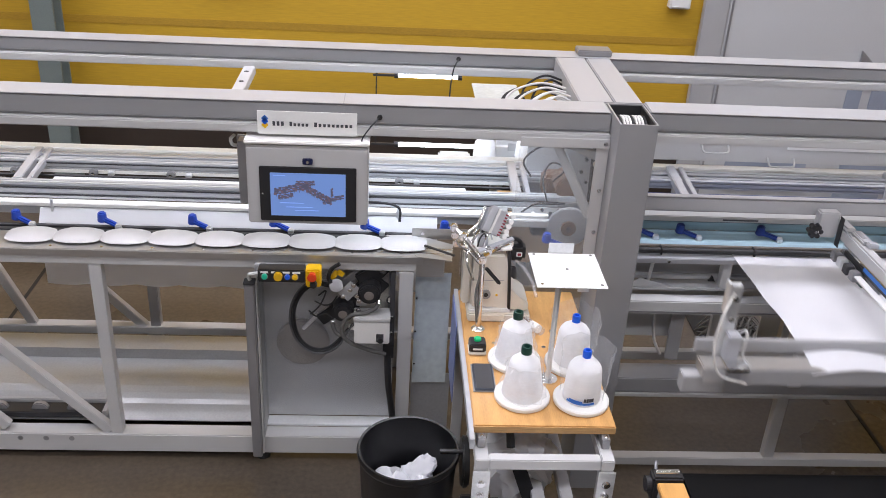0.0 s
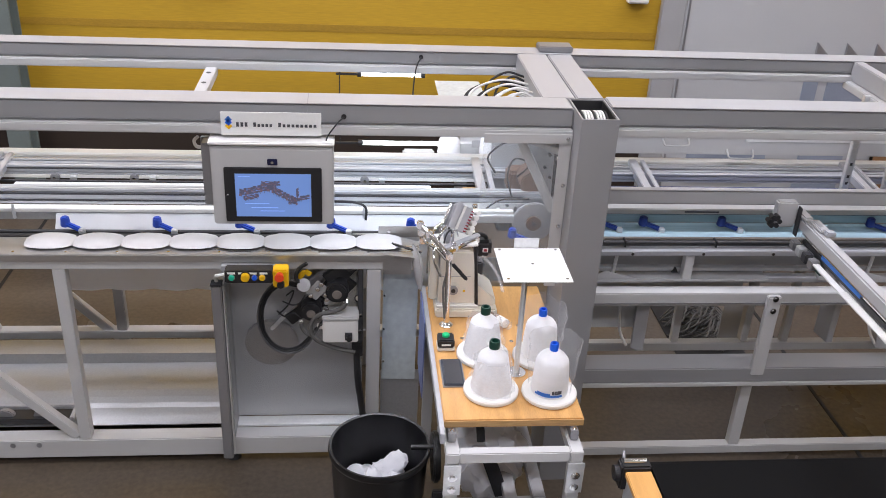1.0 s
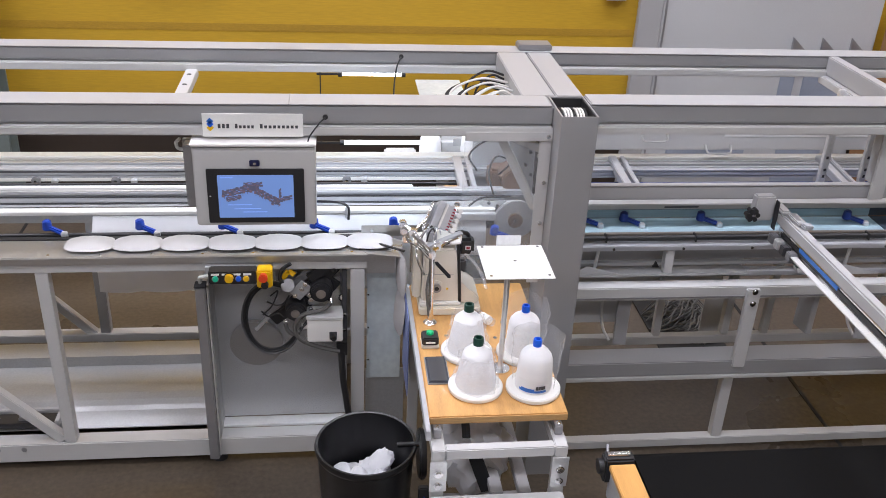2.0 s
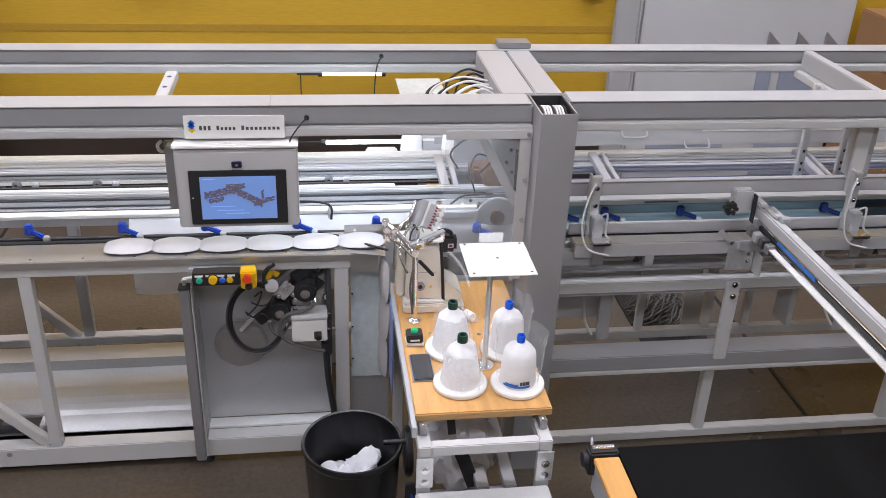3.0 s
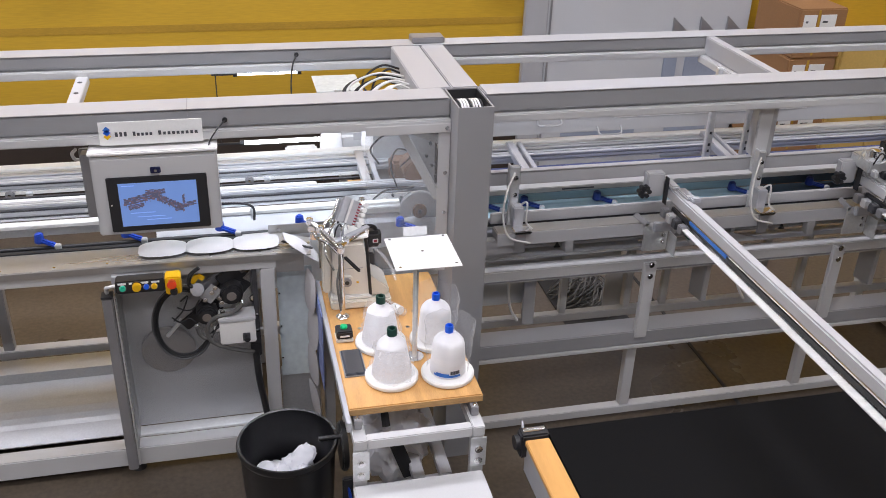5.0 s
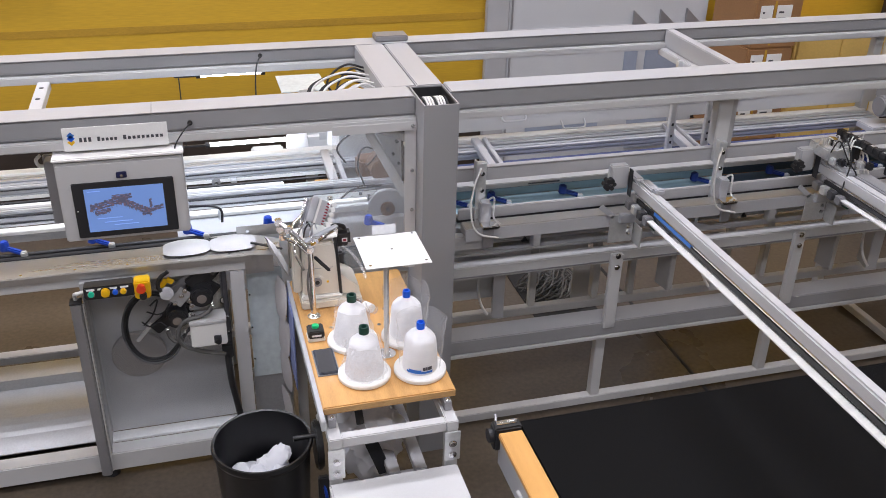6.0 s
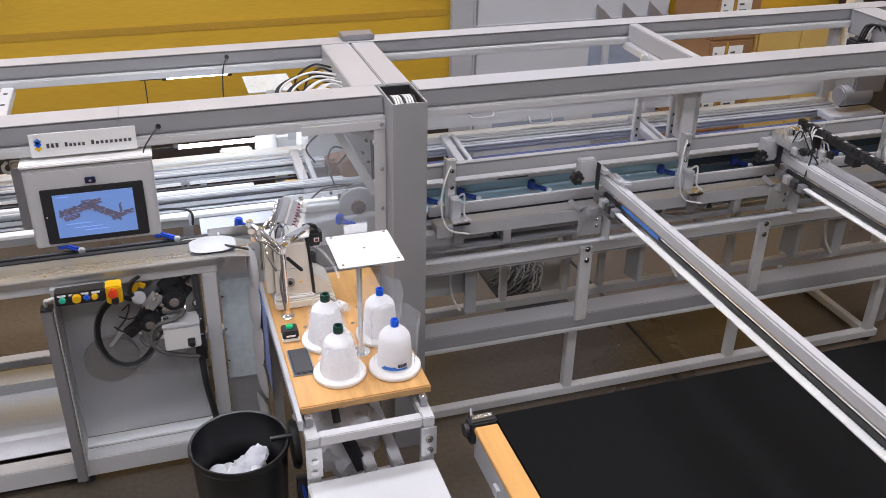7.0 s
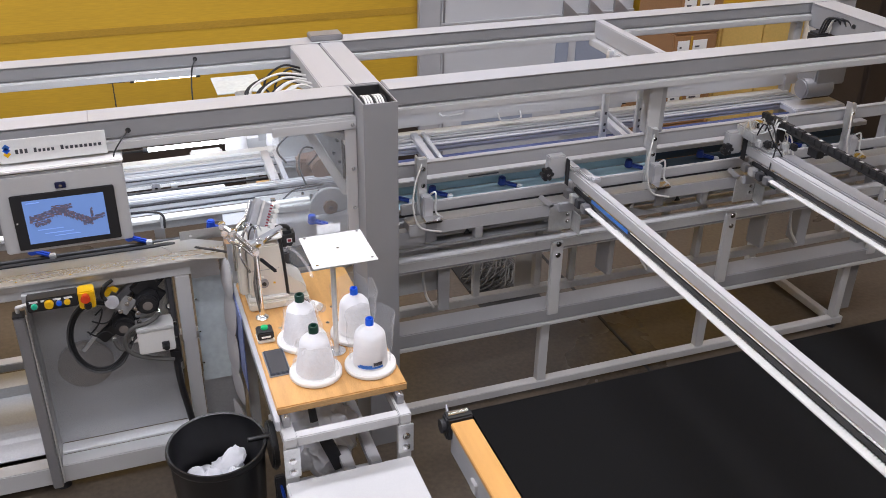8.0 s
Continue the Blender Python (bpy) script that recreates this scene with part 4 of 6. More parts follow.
part("roller", cyl((-0.201, 2.990, 0.804), (-0.196, 2.920, 0.844), 0.025, seg=28, bevel=0.004), ALU_DARK, mu, "bright steel roller", True)
part("roller_cap", cyl((-0.196, 2.920, 0.844), (-0.196, 2.915, 0.847), 0.014, seg=16), ALU_DARK, mu)
part("cover_plate", bar((-0.216, 2.955, 0.852), (-0.193, 2.955, 0.885), 0.006, 0.02, 0.002), SAFETY, mu, "yellow cover plate")
part("cover_plate", bar((-0.193, 2.955, 0.885), (-0.171, 2.955, 0.868), 0.006, 0.02, 0.002), SAFETY, mu, "yellow cover plate")
part("clear_guard", bar((-0.173, 2.950, 0.778), (-0.127, 2.950, 0.831), 0.004, 0.05, 0.002), GALV, mu, "pale slotted guard plate")
bolt((-0.172, 2.945, 0.785), (0, -1, 0), 0.006, mu)
bolt((-0.146, 2.945, 0.813), (0, -1, 0), 0.006, mu)
bolt((-0.133, 2.945, 0.833), (0, -1, 0), 0.006, mu)
bolt((-0.118, 2.945, 0.789), (0, -1, 0), 0.006, mu)
bolt((-0.113, 2.945, 0.767), (0, -1, 0), 0.006, mu)
bolt((-0.114, 2.945, 0.726), (0, -1, 0), 0.006, mu)
part("link_plate", bar((-0.276, 2.990, 0.693), (-0.196, 2.990, 0.775), 0.012, 0.034, 0.004), ALU_DARK, mu)
part("link_plate", bar((-0.263, 3.000, 0.645), (-0.140, 3.000, 0.737), 0.014, 0.05, 0.008), BLACK, mu)
part("slide_bar", bar((-0.332, 3.030, 0.584), (-0.243, 3.030, 0.686), 0.012, 0.014, 0.002), ZINC, mu)
part("spacer", box(-0.125, -0.085, 2.98, 3.03, 0.722, 0.742, 0.003), WHITE, mu)
part("cable_nut", cyl((0.004, 2.990, 0.746), (0.004, 2.975, 0.755), 0.011, seg=6), CHROME, mu)
part("cable_nut", cyl((0.004, 3.000, 0.740), (0.004, 2.990, 0.746), 0.015, seg=14), BLACK, mu)
part("cable_nut", cyl((0.004, 2.990, 0.696), (0.004, 2.975, 0.705), 0.011, seg=6), CHROME, mu)
part("cable_nut", cyl((0.004, 3.000, 0.690), (0.004, 2.990, 0.696), 0.015, seg=14), BLACK, mu)
part("fitting", cyl((-0.041, 2.950, 0.766), (-0.041, 2.940, 0.752), 0.009, seg=10), CHROME, mu)
part("fitting", cyl((-0.212, 2.950, 0.677), (-0.212, 2.940, 0.663), 0.009, seg=10), CHROME, mu)
part("hose", sweep([(-0.041, 2.925, 0.764), (-0.055, 2.925, 0.744), (-0.089, 2.925, 0.727), (-0.131, 2.925, 0.718), (-0.159, 2.925, 0.699), (-0.174, 2.925, 0.666), (-0.173, 2.925, 0.632), (-0.154, 2.925, 0.602), (-0.111, 2.925, 0.577), (-0.061, 2.925, 0.559), (-0.008, 2.925, 0.545)], 0.0085), CABLE_GREY, mu, "grey braided hose")
part("hose", sweep([(-0.211, 2.930, 0.675), (-0.204, 2.930, 0.646), (-0.185, 2.930, 0.625), (-0.157, 2.930, 0.637)], 0.008), CABLE_GREY, mu, "grey braided hose")
part("hose", sweep([(-0.183, 2.930, 0.929), (-0.214, 2.930, 0.905), (-0.224, 2.930, 0.866), (-0.208, 2.930, 0.846)], 0.0075), RUBBER, mu, "black hose")
part("air_line", sweep([(-0.261, 2.920, 0.800), (-0.233, 2.920, 0.820), (-0.255, 2.920, 0.760), (-0.291, 2.920, 0.719)], 0.003), RUBBER, mu)
part("air_line", sweep([(-0.275, 2.920, 0.776), (-0.241, 2.920, 0.760), (-0.213, 2.920, 0.768), (-0.192, 2.920, 0.800)], 0.003), RUBBER, mu)
part("air_line", sweep([(-0.297, 2.920, 0.735), (-0.270, 2.920, 0.711), (-0.235, 2.920, 0.723), (-0.211, 2.920, 0.702)], 0.003), RUBBER, mu)
part("hose", sweep([(-0.218, 2.940, 0.839), (-0.261, 2.940, 0.847), (-0.303, 2.940, 0.830), (-0.338, 2.940, 0.791), (-0.359, 2.940, 0.734), (-0.364, 2.940, 0.671), (-0.350, 2.940, 0.610), (-0.319, 2.940, 0.564), (-0.278, 2.940, 0.541), (-0.233, 2.940, 0.546), (-0.192, 2.940, 0.576), (-0.154, 2.940, 0.639), (-0.128, 2.940, 0.673)], 0.0065), RUBBER, mu, "looped black hose")
part("hose", sweep([(-0.215, 2.930, 0.851), (-0.260, 2.930, 0.860), (-0.305, 2.930, 0.842), (-0.341, 2.930, 0.801), (-0.364, 2.930, 0.742), (-0.369, 2.930, 0.675), (-0.354, 2.930, 0.613), (-0.322, 2.930, 0.565), (-0.278, 2.930, 0.540), (-0.230, 2.930, 0.545), (-0.187, 2.930, 0.577), (-0.153, 2.930, 0.643), (-0.128, 2.930, 0.679)], 0.004), HOSE, mu, "looped black hose")
part("hose", sweep([(-0.222, 2.945, 0.825), (-0.261, 2.945, 0.833), (-0.299, 2.945, 0.818), (-0.331, 2.945, 0.781), (-0.351, 2.945, 0.728), (-0.354, 2.945, 0.669), (-0.342, 2.945, 0.614), (-0.314, 2.945, 0.571), (-0.276, 2.945, 0.550), (-0.235, 2.945, 0.554), (-0.199, 2.945, 0.582), (-0.154, 2.945, 0.641), (-0.129, 2.945, 0.670)], 0.005), RUBBER, mu, "looped black hose")
jb = part("junction_box", box(-0.129, 0.004, 2.905, 2.985, 0.601, 0.700, 0.004), WHITE_PLASTIC, mu, "white junction box with a black switch")
part("lid", box(-0.131, 0.006, 2.902, 2.987, 0.700, 0.714, 0.003), WHITE, jb)
part("switch_plate", box(-0.046, -0.018, 2.902, 2.905, 0.613, 0.647, 0.001), DARK, jb)
part("rotary_switch", cyl((-0.030, 2.902, 0.627), (-0.030, 2.886, 0.627), 0.011, seg=16), BLACK, jb)
part("gland", cyl((-0.129, 2.945, 0.651), (-0.151, 2.945, 0.651), 0.012, seg=12), WHITE_PLASTIC, jb)
part("conduit", sweep([(0.0, 2.95, 0.56), (0.0, 2.935, 0.49), (0.005, 2.93, 0.40), (0.015, 2.93, 0.32), (0.03, 2.92, 0.2)], 0.013), RUBBER, mu, "black corrugated conduit")
part("conduit_head", box(-0.02, 0.02, 2.925, 2.965, 0.535, 0.58, 0.004), BLACK, mu)
for z in (0.69, 0.62, 0.56):
    bolt((0.012, 2.96, z), (0, -1, 0), 0.005, mu)
bs = thing("blue_sheet", "bluish reflecting metal side sheet beside the cart", "side sheet", (0.17, 3.0, 0.6))
# bluish reflection comes from the sheet's colour
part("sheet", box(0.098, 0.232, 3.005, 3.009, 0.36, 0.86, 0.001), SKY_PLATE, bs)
part("under_sheet", box(0.094, 0.25, 3.012, 3.016, 0.02, 0.40, 0.001), GALV, bs)
for z in (0.45, 0.6, 0.75):
    part("rivet", cyl((0.104, 3.005, z), (0.104, 3.002, z), 0.004, seg=8), CHROME, bs)
gf = thing("guard_frame", "pale steel frame with clear acrylic beside the post", "guard frame", (0.6, 3.0, 1.2))
part("top_strip", box(0.43, 0.737, 2.893, 2.899, 1.418, 1.452, 0.002), WHITE, gf)
gv = part("side_strip", box(0.694, 0.737, 2.90, 2.906, 0.85, 1.417, 0.002), WHITE, gf)
for z in (1.436, 1.26, 1.10, 0.98):
    bolt((0.722, 2.893 if z > 1.36 else 2.90, z), (0, -1, 0), 0.005, gv)
part("diagonal", bar((0.593, 3.1, 1.36), (0.733, 3.05, 1.09), 0.014, 0.034), WHITE, gf)
gs = bmesh.new()
gq = [gs.verts.new(v) for v in ((0.615, 3.13, 1.365), (0.733, 3.13, 1.365), (0.733, 3.11, 1.12), (0.71, 3.11, 1.15))]
gs.faces.new(gq)
e = bmesh.ops.extrude_face_region(gs, geom=gs.faces[:])
bmesh.ops.translate(gs, verts=[v for v in e["geom"] if isinstance(v, bmesh.types.BMVert)], vec=(0, 0.004, 0))
gsp = part("gusset", gs, PALE, gf, "pale gusset plate with holes")
for hx, hz in ((0.68, 1.33), (0.715, 1.29), (0.70, 1.24), (0.722, 1.2)):
    part("hole", cyl((hx, 3.112, hz), (hx, 3.135, hz), 0.006, seg=12), DARK, gsp)
part("top_edge", bar((0.60, 3.1, 1.37), (0.735, 2.92, 1.37), 0.02, 0.03), PALE, gf)
part("pane", box(0.43, 0.693, 2.907, 2.911, 0.86, 1.41, 0), ACRYLIC, gf, "clear acrylic pane").visible_shadow = False
part("cross_strip", box(0.40, 0.70, 3.26, 3.265, 0.995, 1.025, 0.001), WHITE, gf)
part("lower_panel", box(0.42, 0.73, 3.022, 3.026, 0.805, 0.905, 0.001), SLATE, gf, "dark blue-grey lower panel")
wm = thing("winding_motor", "brown motor with a pale reel behind the guard", "motor", (0.68, 3.3, 1.0))
part("reel", cyl((0.695, 3.215, 0.968), (0.695, 3.20, 0.968), 0.084, seg=40, bevel=0.003), PALE, wm, "pale metal reel", True)
part("hub", cyl((0.695, 3.20, 0.968), (0.695, 3.19, 0.968), 0.03, seg=20), COPPER, wm)
part("hub_screw", cyl((0.695, 3.19, 0.968), (0.695, 3.183, 0.968), 0.009, seg=6), DARK, wm)
part("gear_motor", cyl((0.70, 3.42, 1.09), (0.70, 3.30, 1.09), 0.05, seg=28, bevel=0.006), COPPER, wm, "brown round motor", True)
for q in range(5):
    part("fitting", cyl((0.56 + 0.035 * q, 3.27, 1.005 + 0.012 * (q % 2)), (0.56 + 0.035 * q, 3.255, 1.005 + 0.012 * (q % 2)), 0.007, seg=10), (CHROME, DARK)[q % 2], wm)
part("drive_block", box(0.56, 0.74, 3.26, 3.35, 0.9, 0.965, 0.006), BLACK, wm, "black drive block")
part("air_line", sweep([(0.50, 3.18, 1.04), (0.55, 3.19, 1.07), (0.62, 3.22, 1.06), (0.68, 3.25, 1.05)], 0.004), BLACK, wm)
part("air_line", sweep([(0.60, 3.2, 1.08), (0.585, 3.25, 1.15), (0.62, 3.3, 1.2), (0.69, 3.3, 1.18)], 0.0035), RUBBER, wm)
part("motor", box(0.62, 0.72, 3.43, 3.52, 1.0, 1.09, 0.012), COPPER, wm)
part("side_plate", box(0.56, 0.735, 3.54, 3.545, 0.95, 1.32, 0.002), GALV, wm, "pale machine side plate")
part("rail_end", box(0.56, 0.735, 3.29, 3.33, 1.005, 1.06, 0.004), ALU, wm)
part("plate", box(0.48, 0.80, 3.28, 3.30, 0.93, 1.04, 0.004), ALU_DARK, wm)
part("cable", sweep([(0.56, 3.40, 1.10), (0.52, 3.36, 1.18), (0.56, 3.34, 1.24), (0.62, 3.35, 1.26)], 0.004), BLACK, wm)
part("cable", sweep([(0.64, 3.33, 1.11), (0.68, 3.3, 1.18), (0.66, 3.25, 1.3)], 0.004), BLACK, wm)
part("upright", box(0.70, 0.735, 3.4, 3.43, 0.9, 1.40, 0.003), ALU, wm)
# far sewing head behind the beam
fs = thing("far_sewing_head", "white sewing head with small fittings on the far side", "sewing head", (0.5, 3.8, 1.1))
part("body", box(0.42, 0.62, 3.72, 3.84, 1.02, 1.13, 0.03), WHITE, fs, "", True)
part("spool", lathe([(0.0, 0), (0.05, 0), (0.045, 0.06), (0.02, 0.09), (0, 0.09)], (0.40, 3.72, 1.06), 20), YARN, fs, "", True)
part("spool", lathe([(0.0, 0), (0.05, 0), (0.045, 0.06), (0.02, 0.09), (0, 0.09)], (0.58, 3.70, 1.07), 20), YARN, fs, "", True)
part("arm", box(0.20, 0.34, 3.70, 3.78, 1.0, 1.055, 0.008), PALE, fs)
part("cover", box(0.215, 0.235, 3.676, 3.68, 1.03, 1.06, 0.002), INK, fs)
part("name_plate", box(0.50, 0.57, 3.716, 3.72, 1.085, 1.12, 0.003), PALE, fs)
for q in range(5):
    part("fitting", cyl((0.34 + 0.045 * q, 3.70, 1.02), (0.34 + 0.045 * q, 3.67, 1.025), 0.011, seg=12), (BLACK, ZINC, DARK)[q % 3], fs)
part("cable", sweep([(0.24, 3.67, 1.03), (0.27, 3.66, 1.075), (0.31, 3.66, 1.04), (0.36, 3.65, 1.02)], 0.003), BLACK, fs)
part("tension", box(0.20, 0.26, 3.68, 3.70, 1.0, 1.07, 0.004), PALE, fs)
part("post", box(0.45, 0.5, 3.80, 3.86, 0.0, 1.02, 0.004), PALE, fs)
part("motor", cyl((0.56, 3.69, 1.06), (0.56, 3.66, 1.06), 0.02, seg=16), BLACK, fs)
part("cable", sweep([(0.58, 3.68, 1.07), (0.64, 3.66, 1.05), (0.70, 3.64, 1.06)], 0.004), CABLE_WHITE, fs)
fp = thing("far_plate_stand", "bluish steel plate on a pole on the far side", "stand", (0.45, 4.2, 0))
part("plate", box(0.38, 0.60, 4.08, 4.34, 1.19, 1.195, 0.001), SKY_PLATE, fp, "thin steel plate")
part("tab", box(0.46, 0.54, 4.07, 4.075, 1.165, 1.205, 0.002), ZINC, fp)
part("pole", cyl((0.49, 4.1, 0), (0.49, 4.1, 1.19), 0.012, seg=14), ZINC, fp)
part("foot", cyl((0.49, 4.1, 0), (0.49, 4.1, 0.02), 0.1, seg=24), ALU_DARK, fp)

# ---- the sewing cart ----
cart = thing("sewing_cart", "white tube cart with a plywood board top", "cart", (0.47, 2.5, 0))
brd = part("board", box(0.258, 0.692, 2.168, 2.99, 0.7745, 0.80, 0.004), PLY, cart, "varnished plywood board")
part("board_edge", box(0.26, 0.69, 2.1655, 2.168, 0.776, 0.798, 0.0), PLY_EDGE, brd)
part("edge_rail", box(0.243, 0.2575, 2.10, 2.99, 0.765, 0.803, 0.002), ALU, cart)
part("blue_apron", box(0.2385, 0.2425, 2.74, 2.97, 0.46, 0.79, 0.001), BLUE_CLOTH, cart, "blue violet side apron")
for x in (0.283, 0.66):
    part("side_tube", box(x - 0.02, x + 0.02, 2.085, 2.98, 0.70, 0.738, 0.003), WHITE, cart)
    part("leg", box(x - 0.02, x + 0.02, 2.085, 2.123, 0.08, 0.6995, 0.003), WHITE, cart)
    part("leg", box(x - 0.02, x + 0.02, 2.94, 2.979, 0.08, 0.6995, 0.003), WHITE, cart)
    rr_ = part("slide_rail", box(x - 0.012, x + 0.012, 2.14, 2.6, 0.739, 0.7735, 0.002), ALU_DARK, cart)
    bolt((x, 2.15, 0.7735), (0, 0, 1), 0.004, rr_)
    pl = part("corner_plate", box(x - 0.026, x + 0.026, 2.079, 2.084, 0.585, 0.70, 0.002), ZINC, cart)
    for z in (0.655, 0.61):
        bolt((x, 2.079, z), (0, -1, 0), 0.009, pl)
    for y in (2.104, 2.96):
        w_ = part("caster", cyl((x - 0.012, y, 0.04), (x + 0.012, y, 0.04), 0.04, seg=22), RUBBER, cart)
        part("fork", box(x - 0.016, x + 0.016, y - 0.012, y + 0.012, 0.04, 0.08, 0.002), ZINC, w_)
part("front_tube", box(0.304, 0.639, 2.087, 2.121, 0.70, 0.737, 0.003), WHITE, cart)
part("cross_tube", box(0.304, 0.639, 2.55, 2.585, 0.70, 0.737, 0.003), WHITE, cart)
part("low_tube", box(0.304, 0.639, 2.7, 2.74, 0.3, 0.335, 0.003), WHITE, cart)
part("low_tube", box(0.304, 0.639, 2.28, 2.32, 0.33, 0.36, 0.003), PALE, cart)
for x in (0.46, 0.55):
    part("low_rail", box(x, x + 0.04, 2.125, 2.7, 0.5, 0.53, 0.003), PALE, cart)
part("energy_chain", sweep([(0.37, 2.62, 0.76), (0.375, 2.4, 0.755), (0.385, 2.28, 0.72), (0.39, 2.24, 0.66)], 0.015, 6, 8), BLACK, cart, "black cable chain")
bag = thing("fabric_bag", "white crumpled bag with a black strap under the cart", "bag", (0.43, 2.3, 0.36))
bb = bmesh.new()
bmesh.ops.create_icosphere(bb, subdivisions=4, radius=1)
for v in bb.verts:
    n_ = noise.fractal(v.co * 2.2, 0.6, 2.0, 4)
    v.co = Vector((0.44 + v.co.x * 0.115 * (1 + 0.25 * n_), 2.36 + v.co.y * 0.13 * (1 + 0.2 * n_), 0.50 + v.co.z * 0.14 * (1 + 0.25 * n_)))
part("sack", bb, CLOTH, bag, "", True)
part("strap", bar((0.40, 2.21, 0.655), (0.465, 2.2, 0.47), 0.006, 0.045), BLACK, bag, "black strap")
cab = thing("white_cabinet", "white steel cabinet standing before the cart", "cabinet", (0.46, 1.8, 0))
part("body", box(0.265, 0.665, 1.35, 2.07, 0.0, 0.555, 0.005), WHITE, cab)
part("top", box(0.255, 0.675, 1.34, 2.075, 0.555, 0.575, 0.006), WHITE, cab)

# cones of yarn
CAPZ = 0.976


def yarn_cone(x, y, cap, label, printed, h):
    g = 1.0 if printed or h == 1 else 1.1
    c = thing("yarn_cone", label, "yarn cone", (x, y, 0.8), "cones of yarn on the cart")
    part("foot_plate", lathe([(0, 0), (0.083, 0), (0.0875, 0.004), (0.0875, 0.014), (0.083, 0.018), (0.0, 0.018)], (x, y, 0.8005), 40), WHITE_PLASTIC, c, "white round foot plate", True)
    if cap is CAP_GREEN:
        side = [(0, 0.019), (0.064, 0.019), (0.0655, 0.024), (0.0555, 0.085), (0.0475, 0.132), (0.0455, 0.1375), (0.032, 0.151), (0.0185, 0.163), (0.016, 0.168), (0, 0.169)]
    else:
        side = [(0, 0.019), (0.0575, 0.019), (0.059, 0.024), (0.056, 0.08), (0.0525, 0.124), (0.0495, 0.135), (0.041, 0.147), (0.0175, 0.164), (0.0145, 0.168), (0, 0.169)]
    part("yarn", lathe(side, (x, y, 0.80), 40, wob=0.012), YARN, c, "", True)
    cw = 0.0165 if cap is CAP_GREEN else 0.0135
    part("cap", lathe([(0, 0.165), (cw, 0.165), (cw * 1.03, 0.186), (cw * 0.92, 0.192), (cw * 0.62, 0.192), (cw * 0.55, 0.178), (0, 0.178)], (x, y, 0.80), 24), cap, c, "", True)
    # crumpled film: a loose sleeve round the green ones, an open sheet standing behind the blue ones
    a0, a1, zt = (-180, 180, 0.135 + 0.02 * h) if cap is CAP_GREEN else (-35, 165, 0.205)
    nw, nz = (56, 12) if cap is CAP_GREEN else (34, 14)
    sk, rows_f = bmesh.new(), []
    for j in range(nz + 1):
        f = j / nz
        ring_f = []
        for i in range(nw + 1):
            u = math.radians(a0 + (a1 - a0) * i / nw)
            e_ = noise.noise(Vector((2.4 * math.cos(u) + 9 * x, 2.4 * math.sin(u) + 7 * y, 3.0 * f)))
            e2_ = abs(noise.noise(Vector((6 * math.cos(u), 6 * math.sin(u) + 5 * x, 7 * f + 3 * y))))
            r_ = (0.073 - 0.022 * f if cap is CAP_GREEN else 0.067 + 0.010 * f) + 0.011 * e_ + 0.009 * e2_
            z_ = 0.80 + 0.021 + (zt - 0.021) * f * (1 + 0.16 * noise.noise(Vector((1.5 * u, x * 9, y * 9))))
            ring_f.append(sk.verts.new((x + r_ * math.cos(u), y + r_ * math.sin(u), z_)))
        rows_f.append(ring_f)
    for j in range(nz):
        for i in range(nw):
            sk.faces.new((rows_f[j][i], rows_f[j][i + 1], rows_f[j + 1][i + 1], rows_f[j + 1][i]))
    part("wrap", sk, FILM, c, "crumpled clear wrap").visible_shadow = False
    if printed:
        pr = bmesh.new()
        for a0, a1, z0, z1 in ((-150, -62, 0.028, 0.036), (-142, -100, 0.036, 0.042)):
            for k in range(12):
                a, b_ = math.radians(a0 + (a1 - a0) * k / 12), math.radians(a0 + (a1 - a0) * (k + 1) / 12)
                q = [pr.verts.new((x + 0.0605 * math.cos(u), y + 0.0605 * math.sin(u), 0.80 + z)) for u, z in ((a, z0), (b_, z0), (b_, z1), (a, z1))]
                pr.faces.new(q)
        part("print_band", pr, INK_BLUE, c, "blue printed band")
        for k, a in enumerate((-92, -84, -76, -69)):
            u = math.radians(a)
            p = Vector((x + 0.0605 * math.cos(u), y + 0.0605 * math.sin(u), 0.846))
            part("print_bar", moved(box(-0.0035, 0.0035, -0.0008, 0.0008, -0.006, 0.006, 0), Matrix.Translation(p) @ Matrix.Rotation(u + math.pi / 2, 4, "Z")), INK, c)
    return c


yarn_cone(0.42, 2.312, CAP_GREEN, "white yarn cone with a dark green cap in clear wrap", False, 0)
yarn_cone(0.418, 2.515, CAP_GREEN, "white yarn cone with a dark green cap behind another", False, 0.5)
yarn_cone(0.604, 2.296, CAP_BLUE, "white yarn cone with a blue cap and printed wrap", True, 1)
yarn_cone(0.606, 2.50, CAP_BLUE, "white yarn cone with a blue cap beside the pole", False, 1)
stand = thing("thread_stand", "square steel plate on a pole above the cones", "thread stand", (0.516, 2.41, 0.8))
part("pole", cyl((0.516, 2.412, 0.80), (0.516, 2.412, 1.195), 0.009, seg=16), ZINC, stand, "", True)
part("foot", cyl((0.516, 2.412, 0.8005), (0.516, 2.412, 0.806), 0.032, seg=24), CHROME, stand)
pt = part("plate", moved(box(-0.106, 0.106, -0.11, 0.11, 0, 0.003, 0.001), Matrix.Translation((0.537, 2.42, 1.197))), BRIGHT, stand, "steel plate with its white reflection in the colour")
part("tab", box(0.495, 0.575, 2.531, 2.5345, 1.19, 1.235, 0.003), ZINC, stand, "rounded upright tab")
for dx, dy in ((-0.09, -0.095), (0.09, -0.095), (0.0, 0.0), (-0.09, 0.095), (0.09, 0.095)):
    part("screw", cyl((0.537 + dx, 2.42 + dy, 1.2), (0.537 + dx, 2.42 + dy, 1.203), 0.005, seg=10), CHROME, pt)
